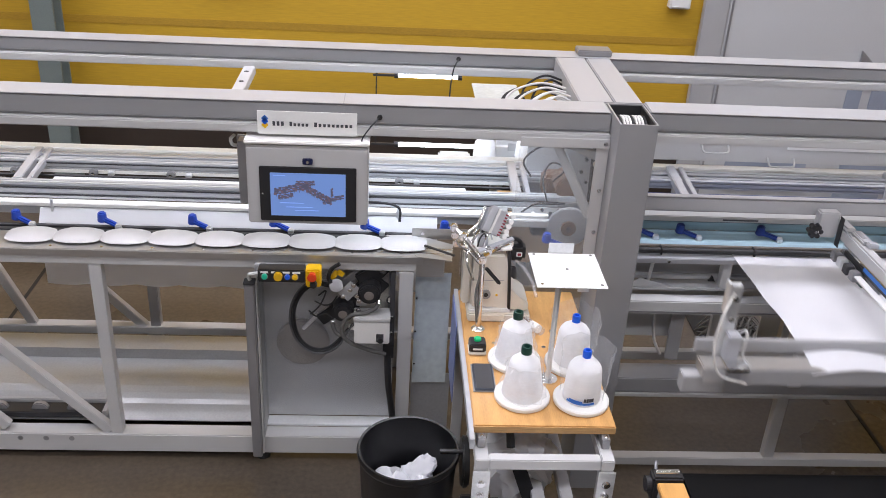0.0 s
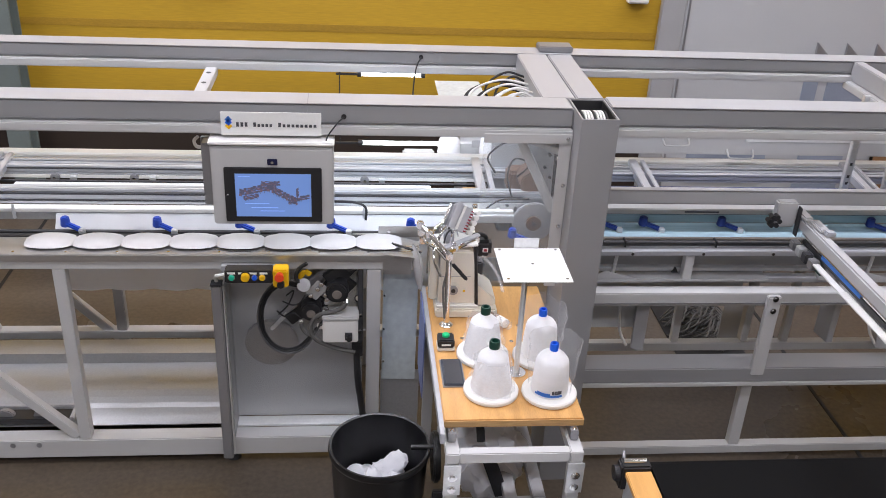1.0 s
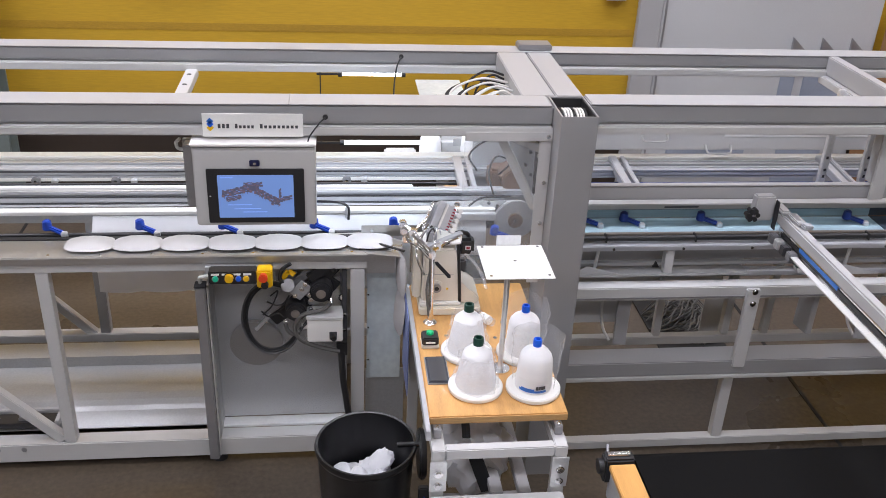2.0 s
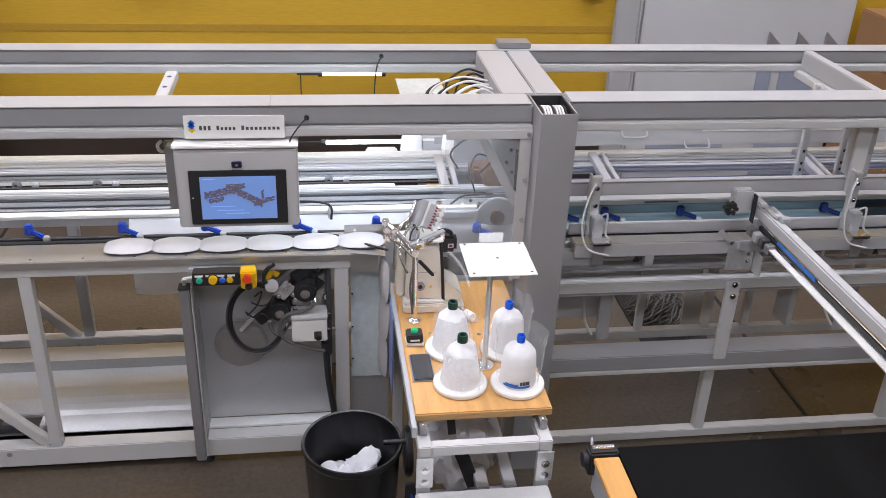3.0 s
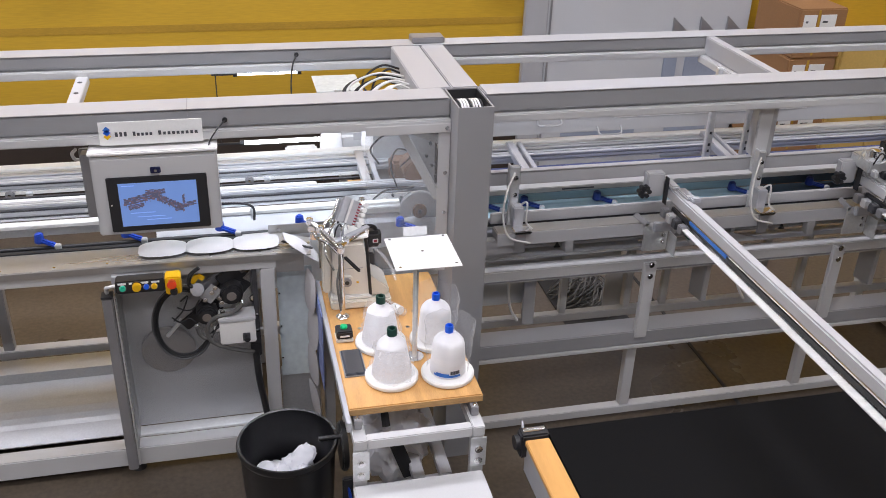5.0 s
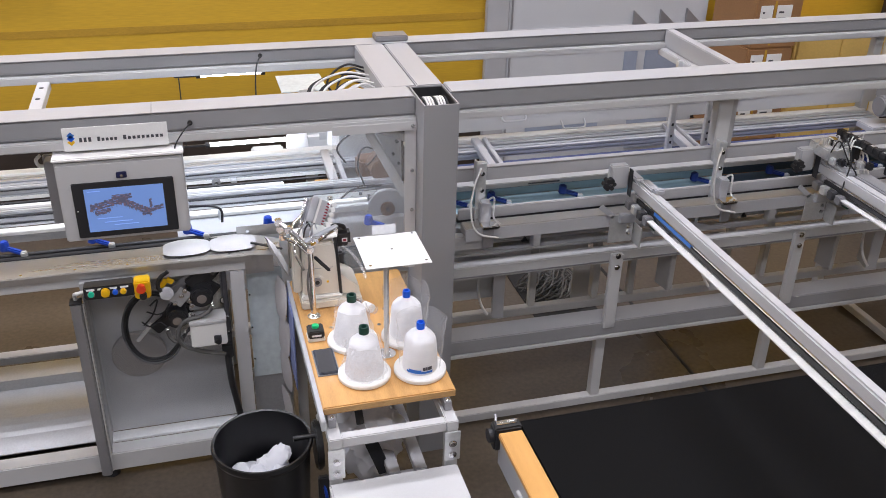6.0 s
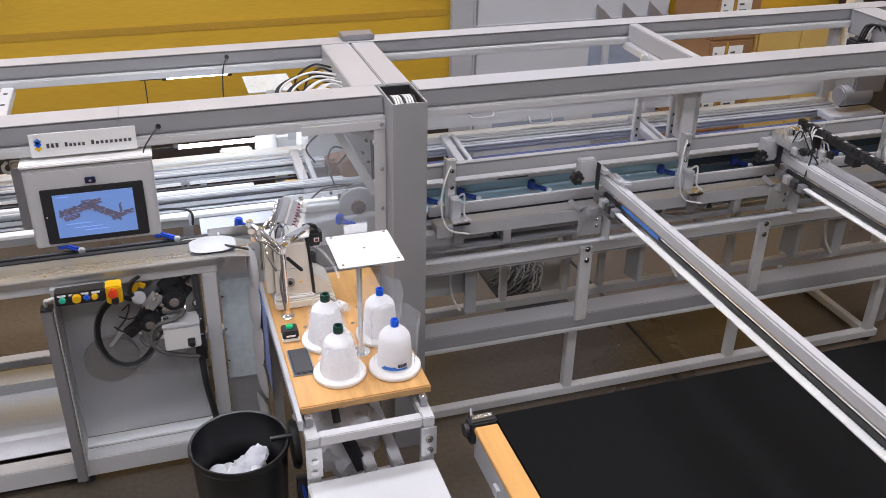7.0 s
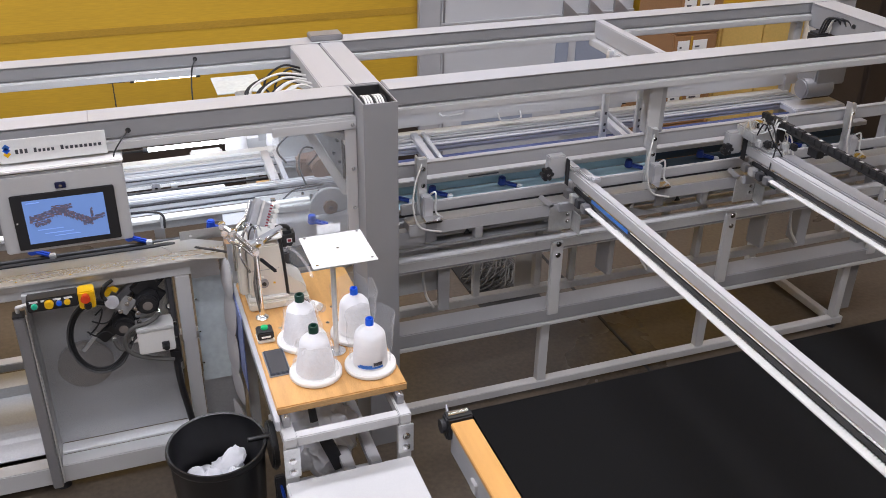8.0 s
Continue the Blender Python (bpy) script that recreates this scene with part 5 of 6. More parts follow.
tr = thing("slate_tray", "dark rounded tray lying on the board", "tray", (0.307, 2.41, 0.8))
part("tray", moved(box(-0.033, 0.033, -0.073, 0.073, 0, 0.009, 0.007), Matrix.Translation((0.307, 2.412, 0.8005))), PHONE, tr)
part("rim", moved(box(-0.037, 0.037, -0.077, 0.077, 0, 0.004, 0.0018), Matrix.Translation((0.307, 2.412, 0.8003))), ALU_DARK, tr, "grey tray rim")
for q in (-0.012, 0.014):
    part("groove", moved(box(-0.002, 0.002, -0.035, 0.03, 0.009, 0.0098, 0.0005), Matrix.Translation((0.307 + q, 2.41, 0.8005))), DARK, tr)
part("inset", moved(box(-0.027, 0.027, -0.066, 0.066, 0, 0.0012, 0), Matrix.Translation((0.307, 2.412, 0.8095))), DARK, tr)
sb = thing("start_button", "black button box with a green button on the board", "button box", (0.297, 2.57, 0.8))
part("base", box(0.268, 0.328, 2.54, 2.60, 0.8005, 0.812, 0.003), CREAM, sb)
part("body", box(0.27, 0.326, 2.543, 2.598, 0.812, 0.842, 0.004), BLACK, sb)
part("button", cyl((0.298, 2.572, 0.842), (0.298, 2.572, 0.853), 0.013, 0.012, 20, 0.002), GREEN, sb, "green button", True)
part("label_strip", box(0.282, 0.314, 2.541, 2.5432, 0.822, 0.828, 0), PAPER, sb)
for x, y in ((0.36, 2.62), (0.366, 2.585), (0.53, 2.60), (0.545, 2.53), (0.24 + 0.33, 2.70)):
    sc = thing("board_screw", "small bright screw in the board", "screw", (x, y, 0.8), "screws in the board")
    part("head", cyl((x, y, 0.8003), (x, y, 0.803), 0.007, seg=14), CHROME, sc)

# sewing head
sh = thing("sewing_machine", "cream enamelled industrial sewing machine head on the board", "sewing machine", (0.36, 2.85, 0.8))
part("bed", box(0.277, 0.50, 2.755, 2.93, 0.8005, 0.835, 0.006), CREAM, sh)
part("bed_plate", box(0.28, 0.43, 2.765, 2.92, 0.835, 0.85, 0.004), WHITE_PLASTIC, sh)
wd = bmesh.new()
for y in (2.775, 2.915):
    for x, z in ((0.285, 0.85), (0.495, 0.835), (0.495, 0.868), (0.418, 0.925), (0.412, 1.0), (0.402, 1.06), (0.29, 1.065)):
        wd.verts.new((x, y, z))
wd.verts.ensure_lookup_table()
wd.faces.new(wd.verts[:7])
wd.faces.new(wd.verts[7:][::-1])
for k in range(7):
    wd.faces.new((wd.verts[k], wd.verts[7 + k], wd.verts[7 + (k + 1) % 7], wd.verts[(k + 1) % 7]))
bmesh.ops.bevel(wd, geom=wd.edges[:], offset=0.008, segments=2, affect="EDGES")
part("column", wd, CREAM, sh)
part("seam", box(0.287, 0.398, 2.7742, 2.7752, 0.96, 0.9615, 0), ALU_DARK, sh)
kn = part("knob", cyl((0.337, 2.775, 0.912), (0.337, 2.765, 0.912), 0.026, seg=28, bevel=0.003), CREAM, sh, "", True)
part("knob_core", cyl((0.337, 2.765, 0.912), (0.337, 2.757, 0.912), 0.017, seg=20), ALU_DARK, kn)
part("knob_eye", cyl((0.337, 2.757, 0.912), (0.337, 2.7555, 0.912), 0.008, seg=16), BLACK, kn)
part("warning_mark", box(0.373, 0.381, 2.7735, 2.7752, 0.898, 0.906, 0), SAFETY, sh)
part("foot_bracket", box(0.255, 0.285, 2.80, 2.86, 0.85, 1.06, 0.006), CREAM, sh)
part("top_plate", moved(box(-0.075, 0.075, -0.06, 0.06, 0, 0.008, 0.003), Matrix.Translation((0.345, 2.84, 1.068)) @ Matrix.Rotation(-0.12, 4, "Y")), WHITE_PLASTIC, sh)
part("plate_arm", bar((0.30, 2.775, 1.075), (0.425, 2.82, 1.105), 0.022, 0.006, 0.002), ALU, sh)
part("plate_block", box(0.30, 0.335, 2.80, 2.84, 1.075, 1.12, 0.006), ALU, sh)
tm = Matrix.Translation((0.355, 2.86, 1.151)) @ Matrix.Rotation(0.46, 4, "Y") @ Matrix.Rotation(-0.45, 4, "X")
tb = part("tension_block", moved(box(-0.03, 0.036, -0.022, 0.02, -0.045, 0.045, 0.004), tm), ALU, sh, "silver tension block with red marks")
part("tension_rail", moved(box(-0.034, -0.012, -0.034, -0.023, -0.048, 0.048, 0.003), tm), ALU, tb)
part("tension_rail", moved(box(-0.006, 0.003, -0.03, -0.0225, -0.046, 0.046, 0.002), tm), WHITE_PLASTIC, tb)
part("rail_hook", moved(cyl((0.02, -0.03, 0.052), (0.035, -0.03, 0.058), 0.008, seg=12), tm), CHROME, tb)
for k in range(8):
    part("red_mark", moved(box(0.026, 0.036, -0.0235, -0.0222, -0.042 + 0.0108 * k, -0.037 + 0.0108 * k, 0), tm), DARK_RED, tb)
for k in range(5):
    part("thread_guide", moved(cyl((0.052, -0.03, -0.036 + 0.019 * k), (0.052, 0.012, -0.036 + 0.019 * k), 0.0095, 0.0075, seg=14, bevel=0.002), tm), WHITE_PLASTIC, tb, "white thread guide", True)
    part("guide_pin", moved(cyl((0.036, -0.01, -0.036 + 0.019 * k), (0.05, -0.01, -0.036 + 0.019 * k), 0.003, seg=8), tm), CHROME, tb)
part("thread_post", cyl((0.312, 2.706, 0.80), (0.311, 2.72, 1.085), 0.0105, seg=16), CHROME, sh, "", True)
part("post_foot", lathe([(0, 0), (0.024, 0), (0.024, 0.006), (0.012, 0.016), (0.0, 0.016)], (0.312, 2.706, 0.8005), 24), CHROME, sh, "", True)
part("chrome_arm", sweep([(0.312, 2.720, 1.064), (0.277, 2.745, 1.102), (0.242, 2.775, 1.133), (0.214, 2.800, 1.150)], 0.009, 8, 6), CHROME, sh, "", True)
part("chrome_arm", sweep([(0.303, 2.725, 1.054), (0.268, 2.750, 1.085), (0.237, 2.780, 1.091), (0.225, 2.800, 1.103)], 0.006, 8, 6), CHROME, sh, "", True)
part("chrome_arm", sweep([(0.311, 2.720, 1.086), (0.343, 2.750, 1.088), (0.383, 2.790, 1.086), (0.416, 2.820, 1.085)], 0.0075, 8, 6), CHROME, sh, "", True)
part("chrome_arm", sweep([(0.287, 2.730, 0.985), (0.261, 2.750, 1.048), (0.271, 2.790, 1.086), (0.309, 2.830, 1.129)], 0.005, 8, 6), CHROME, sh, "", True)
part("chrome_arm", sweep([(0.254, 2.790, 1.093), (0.264, 2.810, 1.127), (0.295, 2.830, 1.147), (0.311, 2.840, 1.164)], 0.005, 8, 6), CHROME, sh, "", True)
part("chrome_arm", sweep([(0.305, 2.700, 0.835), (0.295, 2.705, 0.939), (0.304, 2.710, 1.003), (0.316, 2.715, 1.037)], 0.004, 8, 6), CABLE_GREY, sh, "", True)
part("joint_block", box(0.202, 0.226, 2.788, 2.812, 1.137, 1.163, 0.004), CHROME, sh)
part("joint_block", box(0.299, 0.323, 2.703, 2.727, 1.061, 1.087, 0.004), CHROME, sh)
part("joint_block", box(0.233, 0.257, 2.763, 2.787, 1.117, 1.143, 0.004), CHROME, sh)
part("joint_block", box(0.214, 0.238, 2.788, 2.812, 1.079, 1.105, 0.004), CHROME, sh)
part("joint_block", box(0.402, 0.426, 2.808, 2.832, 1.071, 1.097, 0.004), CHROME, sh)
part("joint_block", box(0.320, 0.344, 2.733, 2.757, 1.080, 1.106, 0.004), CHROME, sh)
part("joint_block", box(0.206, 0.230, 2.788, 2.812, 1.112, 1.138, 0.004), CHROME, sh)
part("handle", bar((0.322, 2.705, 1.049), (0.374, 2.690, 0.994), 0.012, 0.012, 0.004), BLACK, sh, "black lever handle")
part("servo", box(0.418, 0.478, 2.84, 2.90, 1.001, 1.066, 0.012), BLACK, sh, "black servo box")
part("servo_label", box(0.444, 0.464, 2.8385, 2.8402, 1.024, 1.040, 0), PAPER, sh)
part("servo_mark", box(0.448, 0.460, 2.8375, 2.8385, 1.027, 1.037, 0), DARK_RED, sh)
part("flex_hose", sweep([(0.40, 2.86, 1.08), (0.43, 2.85, 1.09), (0.455, 2.86, 1.075), (0.46, 2.87, 1.04)], 0.008), BLACK, sh)
part("belt_cover", sweep([(0.41, 2.79, 1.08), (0.415, 2.775, 1.0), (0.42, 2.772, 0.92), (0.425, 2.775, 0.84)], 0.006), BLACK, sh)
part("clear_tube", sweep([(0.442, 2.830, 1.014), (0.474, 2.800, 0.992), (0.498, 2.760, 0.960), (0.508, 2.720, 0.930)], 0.006), FILM, sh, "clear air tube")
part("needle_bar", cyl((0.25, 2.82, 1.06), (0.25, 2.82, 0.95), 0.006, seg=12), CHROME, sh)
part("stand", box(0.275, 0.46, 2.90, 2.985, 0.8005, 0.95, 0.006), DARK, sh)
part("thread_rail", bar((0.29, 2.83, 1.11), (0.33, 2.88, 1.195), 0.01, 0.02, 0.002), CHROME, sh)
part("thread_rail", bar((0.31, 2.82, 1.10), (0.345, 2.87, 1.185), 0.006, 0.012, 0.002), DARK, sh)
for k in range(3):
    part("spring", sweep([(0.28 + 0.02 * k, 2.80, 1.08), (0.285 + 0.02 * k, 2.79, 1.115), (0.30 + 0.02 * k, 2.80, 1.13), (0.31 + 0.02 * k, 2.815, 1.10)], 0.003, 6, 5), (CHROME, DARK)[k % 2], sh)
bt = thing("small_bottle", "small clear bottle lying on the board", "bottle", (0.51, 2.70, 0.82))
part("bottle", cyl((0.49, 2.73, 0.82), (0.53, 2.66, 0.825), 0.016, 0.016, 18, 0.004), FILM, bt, "", True)
part("label", cyl((0.50, 2.712, 0.821), (0.52, 2.678, 0.824), 0.0165, seg=18), PAPER, bt)
part("neck", cyl((0.487, 2.735, 0.82), (0.478, 2.752, 0.82), 0.008, seg=12), COPPER, bt)

# ---- bin ----
BX, BY, BR = 0.072, 2.31, 0.163
binn = thing("waste_bin", "round black plastic bin with handles holding white scraps", "bin", (BX, BY, 0))
part("tub", lathe([(0, 0.0), (0.13, 0.0), (0.133, 0.02), (BR - 0.006, 0.57), (BR, 0.575), (BR + 0.004, 0.59), (BR, 0.60), (BR - 0.008, 0.598), (BR - 0.012, 0.57), (0.126, 0.03), (0, 0.03)], (BX, BY, 0), 64), BIN_BLACK, binn, "", True)
part("wheel", cyl((BX + 0.172, BY + 0.01, 0.535), (BX + 0.196, BY + 0.01, 0.535), 0.085, seg=40, bevel=0.006), BIN_BLACK, binn, "black side disc", True)
part("axle", cyl((BX + 0.10, BY - 0.02, 0.60), (BX + 0.172, BY - 0.02, 0.60), 0.009, seg=12), BIN_BLACK, binn, "", True)
part("latch", box(BX + 0.165, BX + 0.2, BY - 0.12, BY - 0.1, 0.40, 0.5, 0.004), BLACK, binn)
part("strap", sweep([(BX + 0.18, BY - 0.11, 0.49), (BX + 0.19, BY - 0.12, 0.42), (BX + 0.20, BY - 0.11, 0.33)], 0.006), BLUE, binn, "blue strap")


def scrap(x, y, z, sx, sy, sz, rx, ry, rz, seed):
    t_ = thing("fabric_scrap", "white padded fabric scrap in the bin", "fabric scrap", (x, y, z), "scraps in the bin")
    b = bmesh.new()
    bmesh.ops.create_icosphere(b, subdivisions=4, radius=1)
    for v in b.verts:
        c = v.co.copy()
        n_ = noise.fractal(c * 1.8 + Vector((seed, 0, 0)), 0.7, 2.0, 4)
        sq = Vector([math.copysign(abs(q) ** 0.75, q) for q in c])
        v.co = Vector((sq.x * sx, sq.y * sy, sq.z * sz)) * (1 + 0.22 * n_)
    part("pad", moved(b, Matrix.Translation((x, y + 0.02, z)) @ Matrix.Scale(0.8, 4) @ Euler([radians(a) for a in (rx, ry, rz)]).to_matrix().to_4x4()), CLOTH, t_, "", True)


for k, a in enumerate(((-0.075, 0.0, 0.455, 0.04, 0.045, 0.02, 20, -25, 30), (-0.02, -0.03, 0.46, 0.05, 0.045, 0.022, 35, 5, 70), (0.045, 0.02, 0.475, 0.07, 0.045, 0.024, 15, -28, 35),
                       (0.055, -0.035, 0.46, 0.055, 0.04, 0.024, 40, 20, 80), (0.03, 0.05, 0.43, 0.07, 0.05, 0.03, 0, 5, 10), (-0.02, 0.0, 0.41, 0.1, 0.1, 0.035, 0, 0, 50))):
    scrap(BX + a[0], BY + a[1], a[2], *a[3:], k * 3.1)

# ---- take-off conveyor ----
conv = thing("belt_conveyor", "wide black belt conveyor with a beech edge strip", "conveyor", (2, 1, 0))
CX0, CX1, CY0, CY1 = 0.885, 3.75, -2.6, 2.10
bl = bmesh.new()
prof = [(CY0, 0.70)] + [(CY1 - 0.03 + 0.03 * math.sin(a), 0.67 + 0.03 * math.cos(a)) for a in [math.radians(d) for d in range(0, 181, 20)]] + [(CY0, 0.64)]
ends = [[bl.verts.new((x, y, z)) for y, z in prof] for x in (CX0, CX1)]
for k in range(len(prof)):
    bl.faces.new((ends[0][k], ends[0][(k + 1) % len(prof)], ends[1][(k + 1) % len(prof)], ends[1][k]))
bl.faces.new(ends[0])
bl.faces.new(ends[1])
part("belt", bl, BELT, conv, "black rubber belt")
part("edge_strip", box(0.80, 0.88, CY0, 2.04, 0.68, 0.70, 0.003), BEECH, conv, "beech edge strip")
part("side_frame", box(0.81, 0.87, CY0, 2.06, 0.56, 0.679, 0.003), ALU, conv)
part("side_frame", box(CX1 + 0.01, CX1 + 0.06, CY0, 2.06, 0.56, 0.69, 0.003), ALU, conv)
part("roller_block", box(0.79, 0.884, 2.045, 2.095, 0.62, 0.71, 0.006), BLACK, conv, "black bearing block")
part("roller_wheel", cyl((0.775, 2.07, 0.67), (0.79, 2.07, 0.67), 0.024, seg=24), BLACK, conv)
part("roller_shaft", cyl((0.80, 2.07, 0.714), (0.87, 2.07, 0.714), 0.009, seg=14), CHROME, conv, "", True)
part("tension_screw", cyl((0.81, 2.096, 0.70), (0.815, 2.12, 0.71), 0.005, seg=10), ALU_DARK, conv)
for y in (1.7, 0.4, -1.6):
    part("leg", box(0.815, 0.865, y, y + 0.05, 0, 0.559, 0.003), ALU, conv)
    part("leg", box(CX1 + 0.01, CX1 + 0.06, y, y + 0.05, 0, 0.559, 0.003), ALU, conv)
part("corner_fitting", box(0.80, 0.812, 1.82, 1.86, 0.58, 0.62, 0.002), WHITE, conv)

# ---- transfer arms ----
AY = -2.4
UP = 0.043
for x0, x1, first in ((1.635, 1.675, True), (2.505, 2.548, False)):
    arm = thing("transfer_arm", "long white transfer arm with a toothed belt" + ("" if first else " and cable chain"), "transfer arm", (x0, 3.0, 1.1), "transfer arms")
    part("arm_tube", box(x0, x1, AY, 2.925, 1.045 + UP, 1.092 + UP, 0.006), ARM, arm, "white square arm")
    part("slot", box(x0 - 0.002, x0, AY, 2.85, 1.018 + UP, 1.034 + UP, 0), BLACK, arm, "dark slot")
    part("under_profile", box(x0 + 0.002, x1 - 0.012, AY, 2.88, 1.0 + UP, 1.0445 + UP, 0.002), CHROME, arm)
    if first:
        # blue strip painted on for a bluish reflection near the head
        part("blue_tape", box(x0 - 0.004, x0 - 0.0022, 2.42, 2.70, 1.03 + UP, 1.044 + UP, 0), INK_BLUE, arm, "bluish reflection drawn as a blue strip")
    part("head_block", box(x0 - 0.082, x0 - 0.006, 2.93, 2.97, 1.085, 1.186, 0.005), ARM, arm, "white head block")
    part("head_neck", box(x0 - 0.0035, x1 - 0.008, 2.87, 2.968, 1.1355, 1.152, 0.005), ARM, arm)
    part("head_joint", box(x0 - 0.006, x0 - 0.0036, 2.9, 2.929, 1.06, 1.175, 0), BLACK, arm)
    part("head_cover", box(x0 + 0.012, x1 + 0.01, 2.77, 2.865, 1.093 + UP, 1.106 + UP, 0.004), PALE, arm)
    part("head_slot", box(x0 + 0.02, x1 - 0.004, 2.80, 2.86, 1.1062 + UP, 1.1072 + UP, 0), ALU_DARK, arm)
    part("head_clip", box(x0 + 0.02, x1 + 0.016, 2.74, 2.77, 1.093 + UP, 1.112 + UP, 0.004), ALU, arm)
    part("knob", cyl((x0 - 0.10, 2.905, 1.122), (x0 - 0.085, 2.93, 1.122), 0.012, seg=14), CHROME, arm)
    kh = part("knob_head", cyl((x0 - 0.1, 2.90, 1.122), (x0 - 0.1, 2.925, 1.122), 0.021, seg=24, bevel=0.005), BLACK, arm, "black star knob", True)
    for q in range(6):
        a_ = math.radians(60 * q)
        part("lobe", cyl((x0 - 0.1 + 0.019 * math.cos(a_), 2.899, 1.122 + 0.019 * math.sin(a_)), (x0 - 0.1 + 0.019 * math.cos(a_), 2.924, 1.122 + 0.019 * math.sin(a_)), 0.009, seg=10), BLACK, kh, "", True)
    part("knob_core", cyl((x0 - 0.1, 2.90, 1.122), (x0 - 0.1, 2.897, 1.122), 0.006, seg=10), CHROME, kh)
    part("saddle", box(x0 - 0.07, x1 - 0.01, 2.9705, 2.9745, 1.08, 1.15, 0.001), ALU_DARK, arm)
    part("slide_plate", box(x0 - 0.02, x0 - 0.003, 2.6, 2.84, 0.99 + UP, 1.005 + UP, 0.003), PALE, arm)
    for q in range(4):
        part("slide_block", box(x0 - 0.036, x0 - 0.006, 2.845 - 0.05 * q, 2.88 - 0.05 * q, 0.985 + UP, 1.02 + UP, 0.003), (ALU_DARK, ZINC, DARK, ALU_DARK)[q], arm)
    part("toothed_belt", box(x0 - 0.032, x0 - 0.008, AY, 2.70, 1.006 + UP, 1.012 + UP, 0.001), WHITE_PLASTIC, arm, "white toothed belt")
    y = -0.5
    tb_ = bmesh.new()
    while y < 2.5:
        q = [tb_.verts.new(v) for v in ((x0 - 0.0055, y, 1.006 + UP), (x0 - 0.0055, y + 0.005, 1.006 + UP), (x0 - 0.0015, y + 0.005, 1.012 + UP), (x0 - 0.0015, y, 1.012 + UP))]
        tb_.faces.new(q)
        q = [tb_.verts.new(v) for v in ((x0 - 0.034, y, 1.0125 + UP), (x0 - 0.006, y, 1.0125 + UP), (x0 - 0.006, y + 0.005, 1.0145 + UP), (x0 - 0.034, y + 0.005, 1.0145 + UP))]
        tb_.faces.new(q)
        y += 0.0125
    tagged(part("belt_teeth", tb_, WHITE_PLASTIC, arm), kind="stuff")
    part("sensor", box(x0 - 0.014, x0 + 0.0, 2.67, 2.71, 1.02, 1.045, 0.003), CAP_GREEN, arm, "small green sensor")
    part("end_post", box(x0, x1, AY, AY + 0.08, 0, 0.994 + UP, 0.004), PALE, arm)
    if not first:
        part("guide_beam", box(x1 + 0.006, x1 + 0.075, AY, 2.75, 1.07, 1.14, 0.005), GREY, arm, "grey guide beam")
        x0, x1 = 2.55, 2.612  # the chain and valves sit beside the arm
        part("guide_mount", box(x1 - 0.03, x1 + 0.04, 2.80, 2.972, 1.136, 1.165, 0.005), ALU_DARK, arm)
        y = 2.95
        k = 0
        while y > 0.6:
            part("chain_link", box(x1 - 0.022, x1 + 0.006, y - 0.037, y, 1.236, 1.262, 0.003), BLACK, arm)
            if k % 2:
                part("chain_lid", box(x1 - 0.014, x1 - 0.002, y - 0.026, y - 0.01, 1.2622, 1.2632, 0.0003), ZINC, arm)
            y -= 0.0385
            k += 1
        part("chain_shelf", box(x1 - 0.022, x1 + 0.008, AY, 2.95, 1.226, 1.2355, 0.002), BLACK, arm)
        part("chain_foot", box(x1 - 0.02, x1 + 0.012, 2.82, 2.88, 1.165, 1.2258, 0.002), BLACK, arm)
        part("chain_foot", box(x1 - 0.02, x1 + 0.012, 0.6, 0.66, 1.141, 1.2258, 0.002), BLACK, arm)
        part("valve_block", box(x0 - 0.07, x1, 2.84, 2.97, 1.165, 1.215, 0.006), ZINC, arm)
        rnd_h = random.Random(3)
        for k in range(14):
            p_ = [(x0 - 0.08 + 0.012 * k, 2.93 - 0.1 * rnd_h.random(), 1.2)]
            for z_ in (1.25, 1.2, 1.13, 1.09):
                p_.append((p_[-1][0] + rnd_h.uniform(-0.04, 0.05), p_[-1][1] - rnd_h.uniform(0.0, 0.05), z_ + rnd_h.uniform(-0.02, 0.02)))
            part("air_hose", sweep(p_, 0.0032, 6, 6), (CABLE_WHITE, ZINC, RUBBER, ZINC)[k % 4], arm)
        for k in range(5):
            part("fitting", box(x0 - 0.07 + 0.03 * k, x0 - 0.05 + 0.03 * k, 2.80 - 0.02 * k, 2.83 - 0.02 * k, 1.16, 1.19, 0.004), (ZINC, BLACK, CHROME)[k % 3], arm)
        part("valve", cyl((x0 - 0.03, 2.88, 1.215), (x0 - 0.03, 2.88, 1.25), 0.02, seg=16), CHROME, arm, "", True)
        part("valve", cyl((x0 + 0.02, 2.86, 1.215), (x0 + 0.02, 2.86, 1.24), 0.016, seg=16), CHROME, arm, "", True)
        part("black_clip", box(x1 + 0.02, x1 + 0.06, 2.62, 2.68, 1.161, 1.2, 0.003), BLACK, arm)

# end drive at the far corner of the frame
ed = thing("end_drive", "steel drive drum with a dark valve unit and cables", "drive unit", (3.2, 3.3, 1.2))
part("drum", cyl((3.09, 3.30, 1.205), (3.26, 3.30, 1.205), 0.05, seg=28, bevel=0.008), ALU_DARK, ed, "", True)
part("drum_box", box(3.14, 3.32, 3.26, 3.40, 1.22, 1.34, 0.008), ALU_DARK, ed)
part("plate", box(3.04, 3.34, 3.24, 3.36, 1.09, 1.12, 0.004), ALU, ed)
part("valve_unit", box(3.24, 3.325, 3.42, 3.5, 1.33, 1.43, 0.01), BLACK, ed)
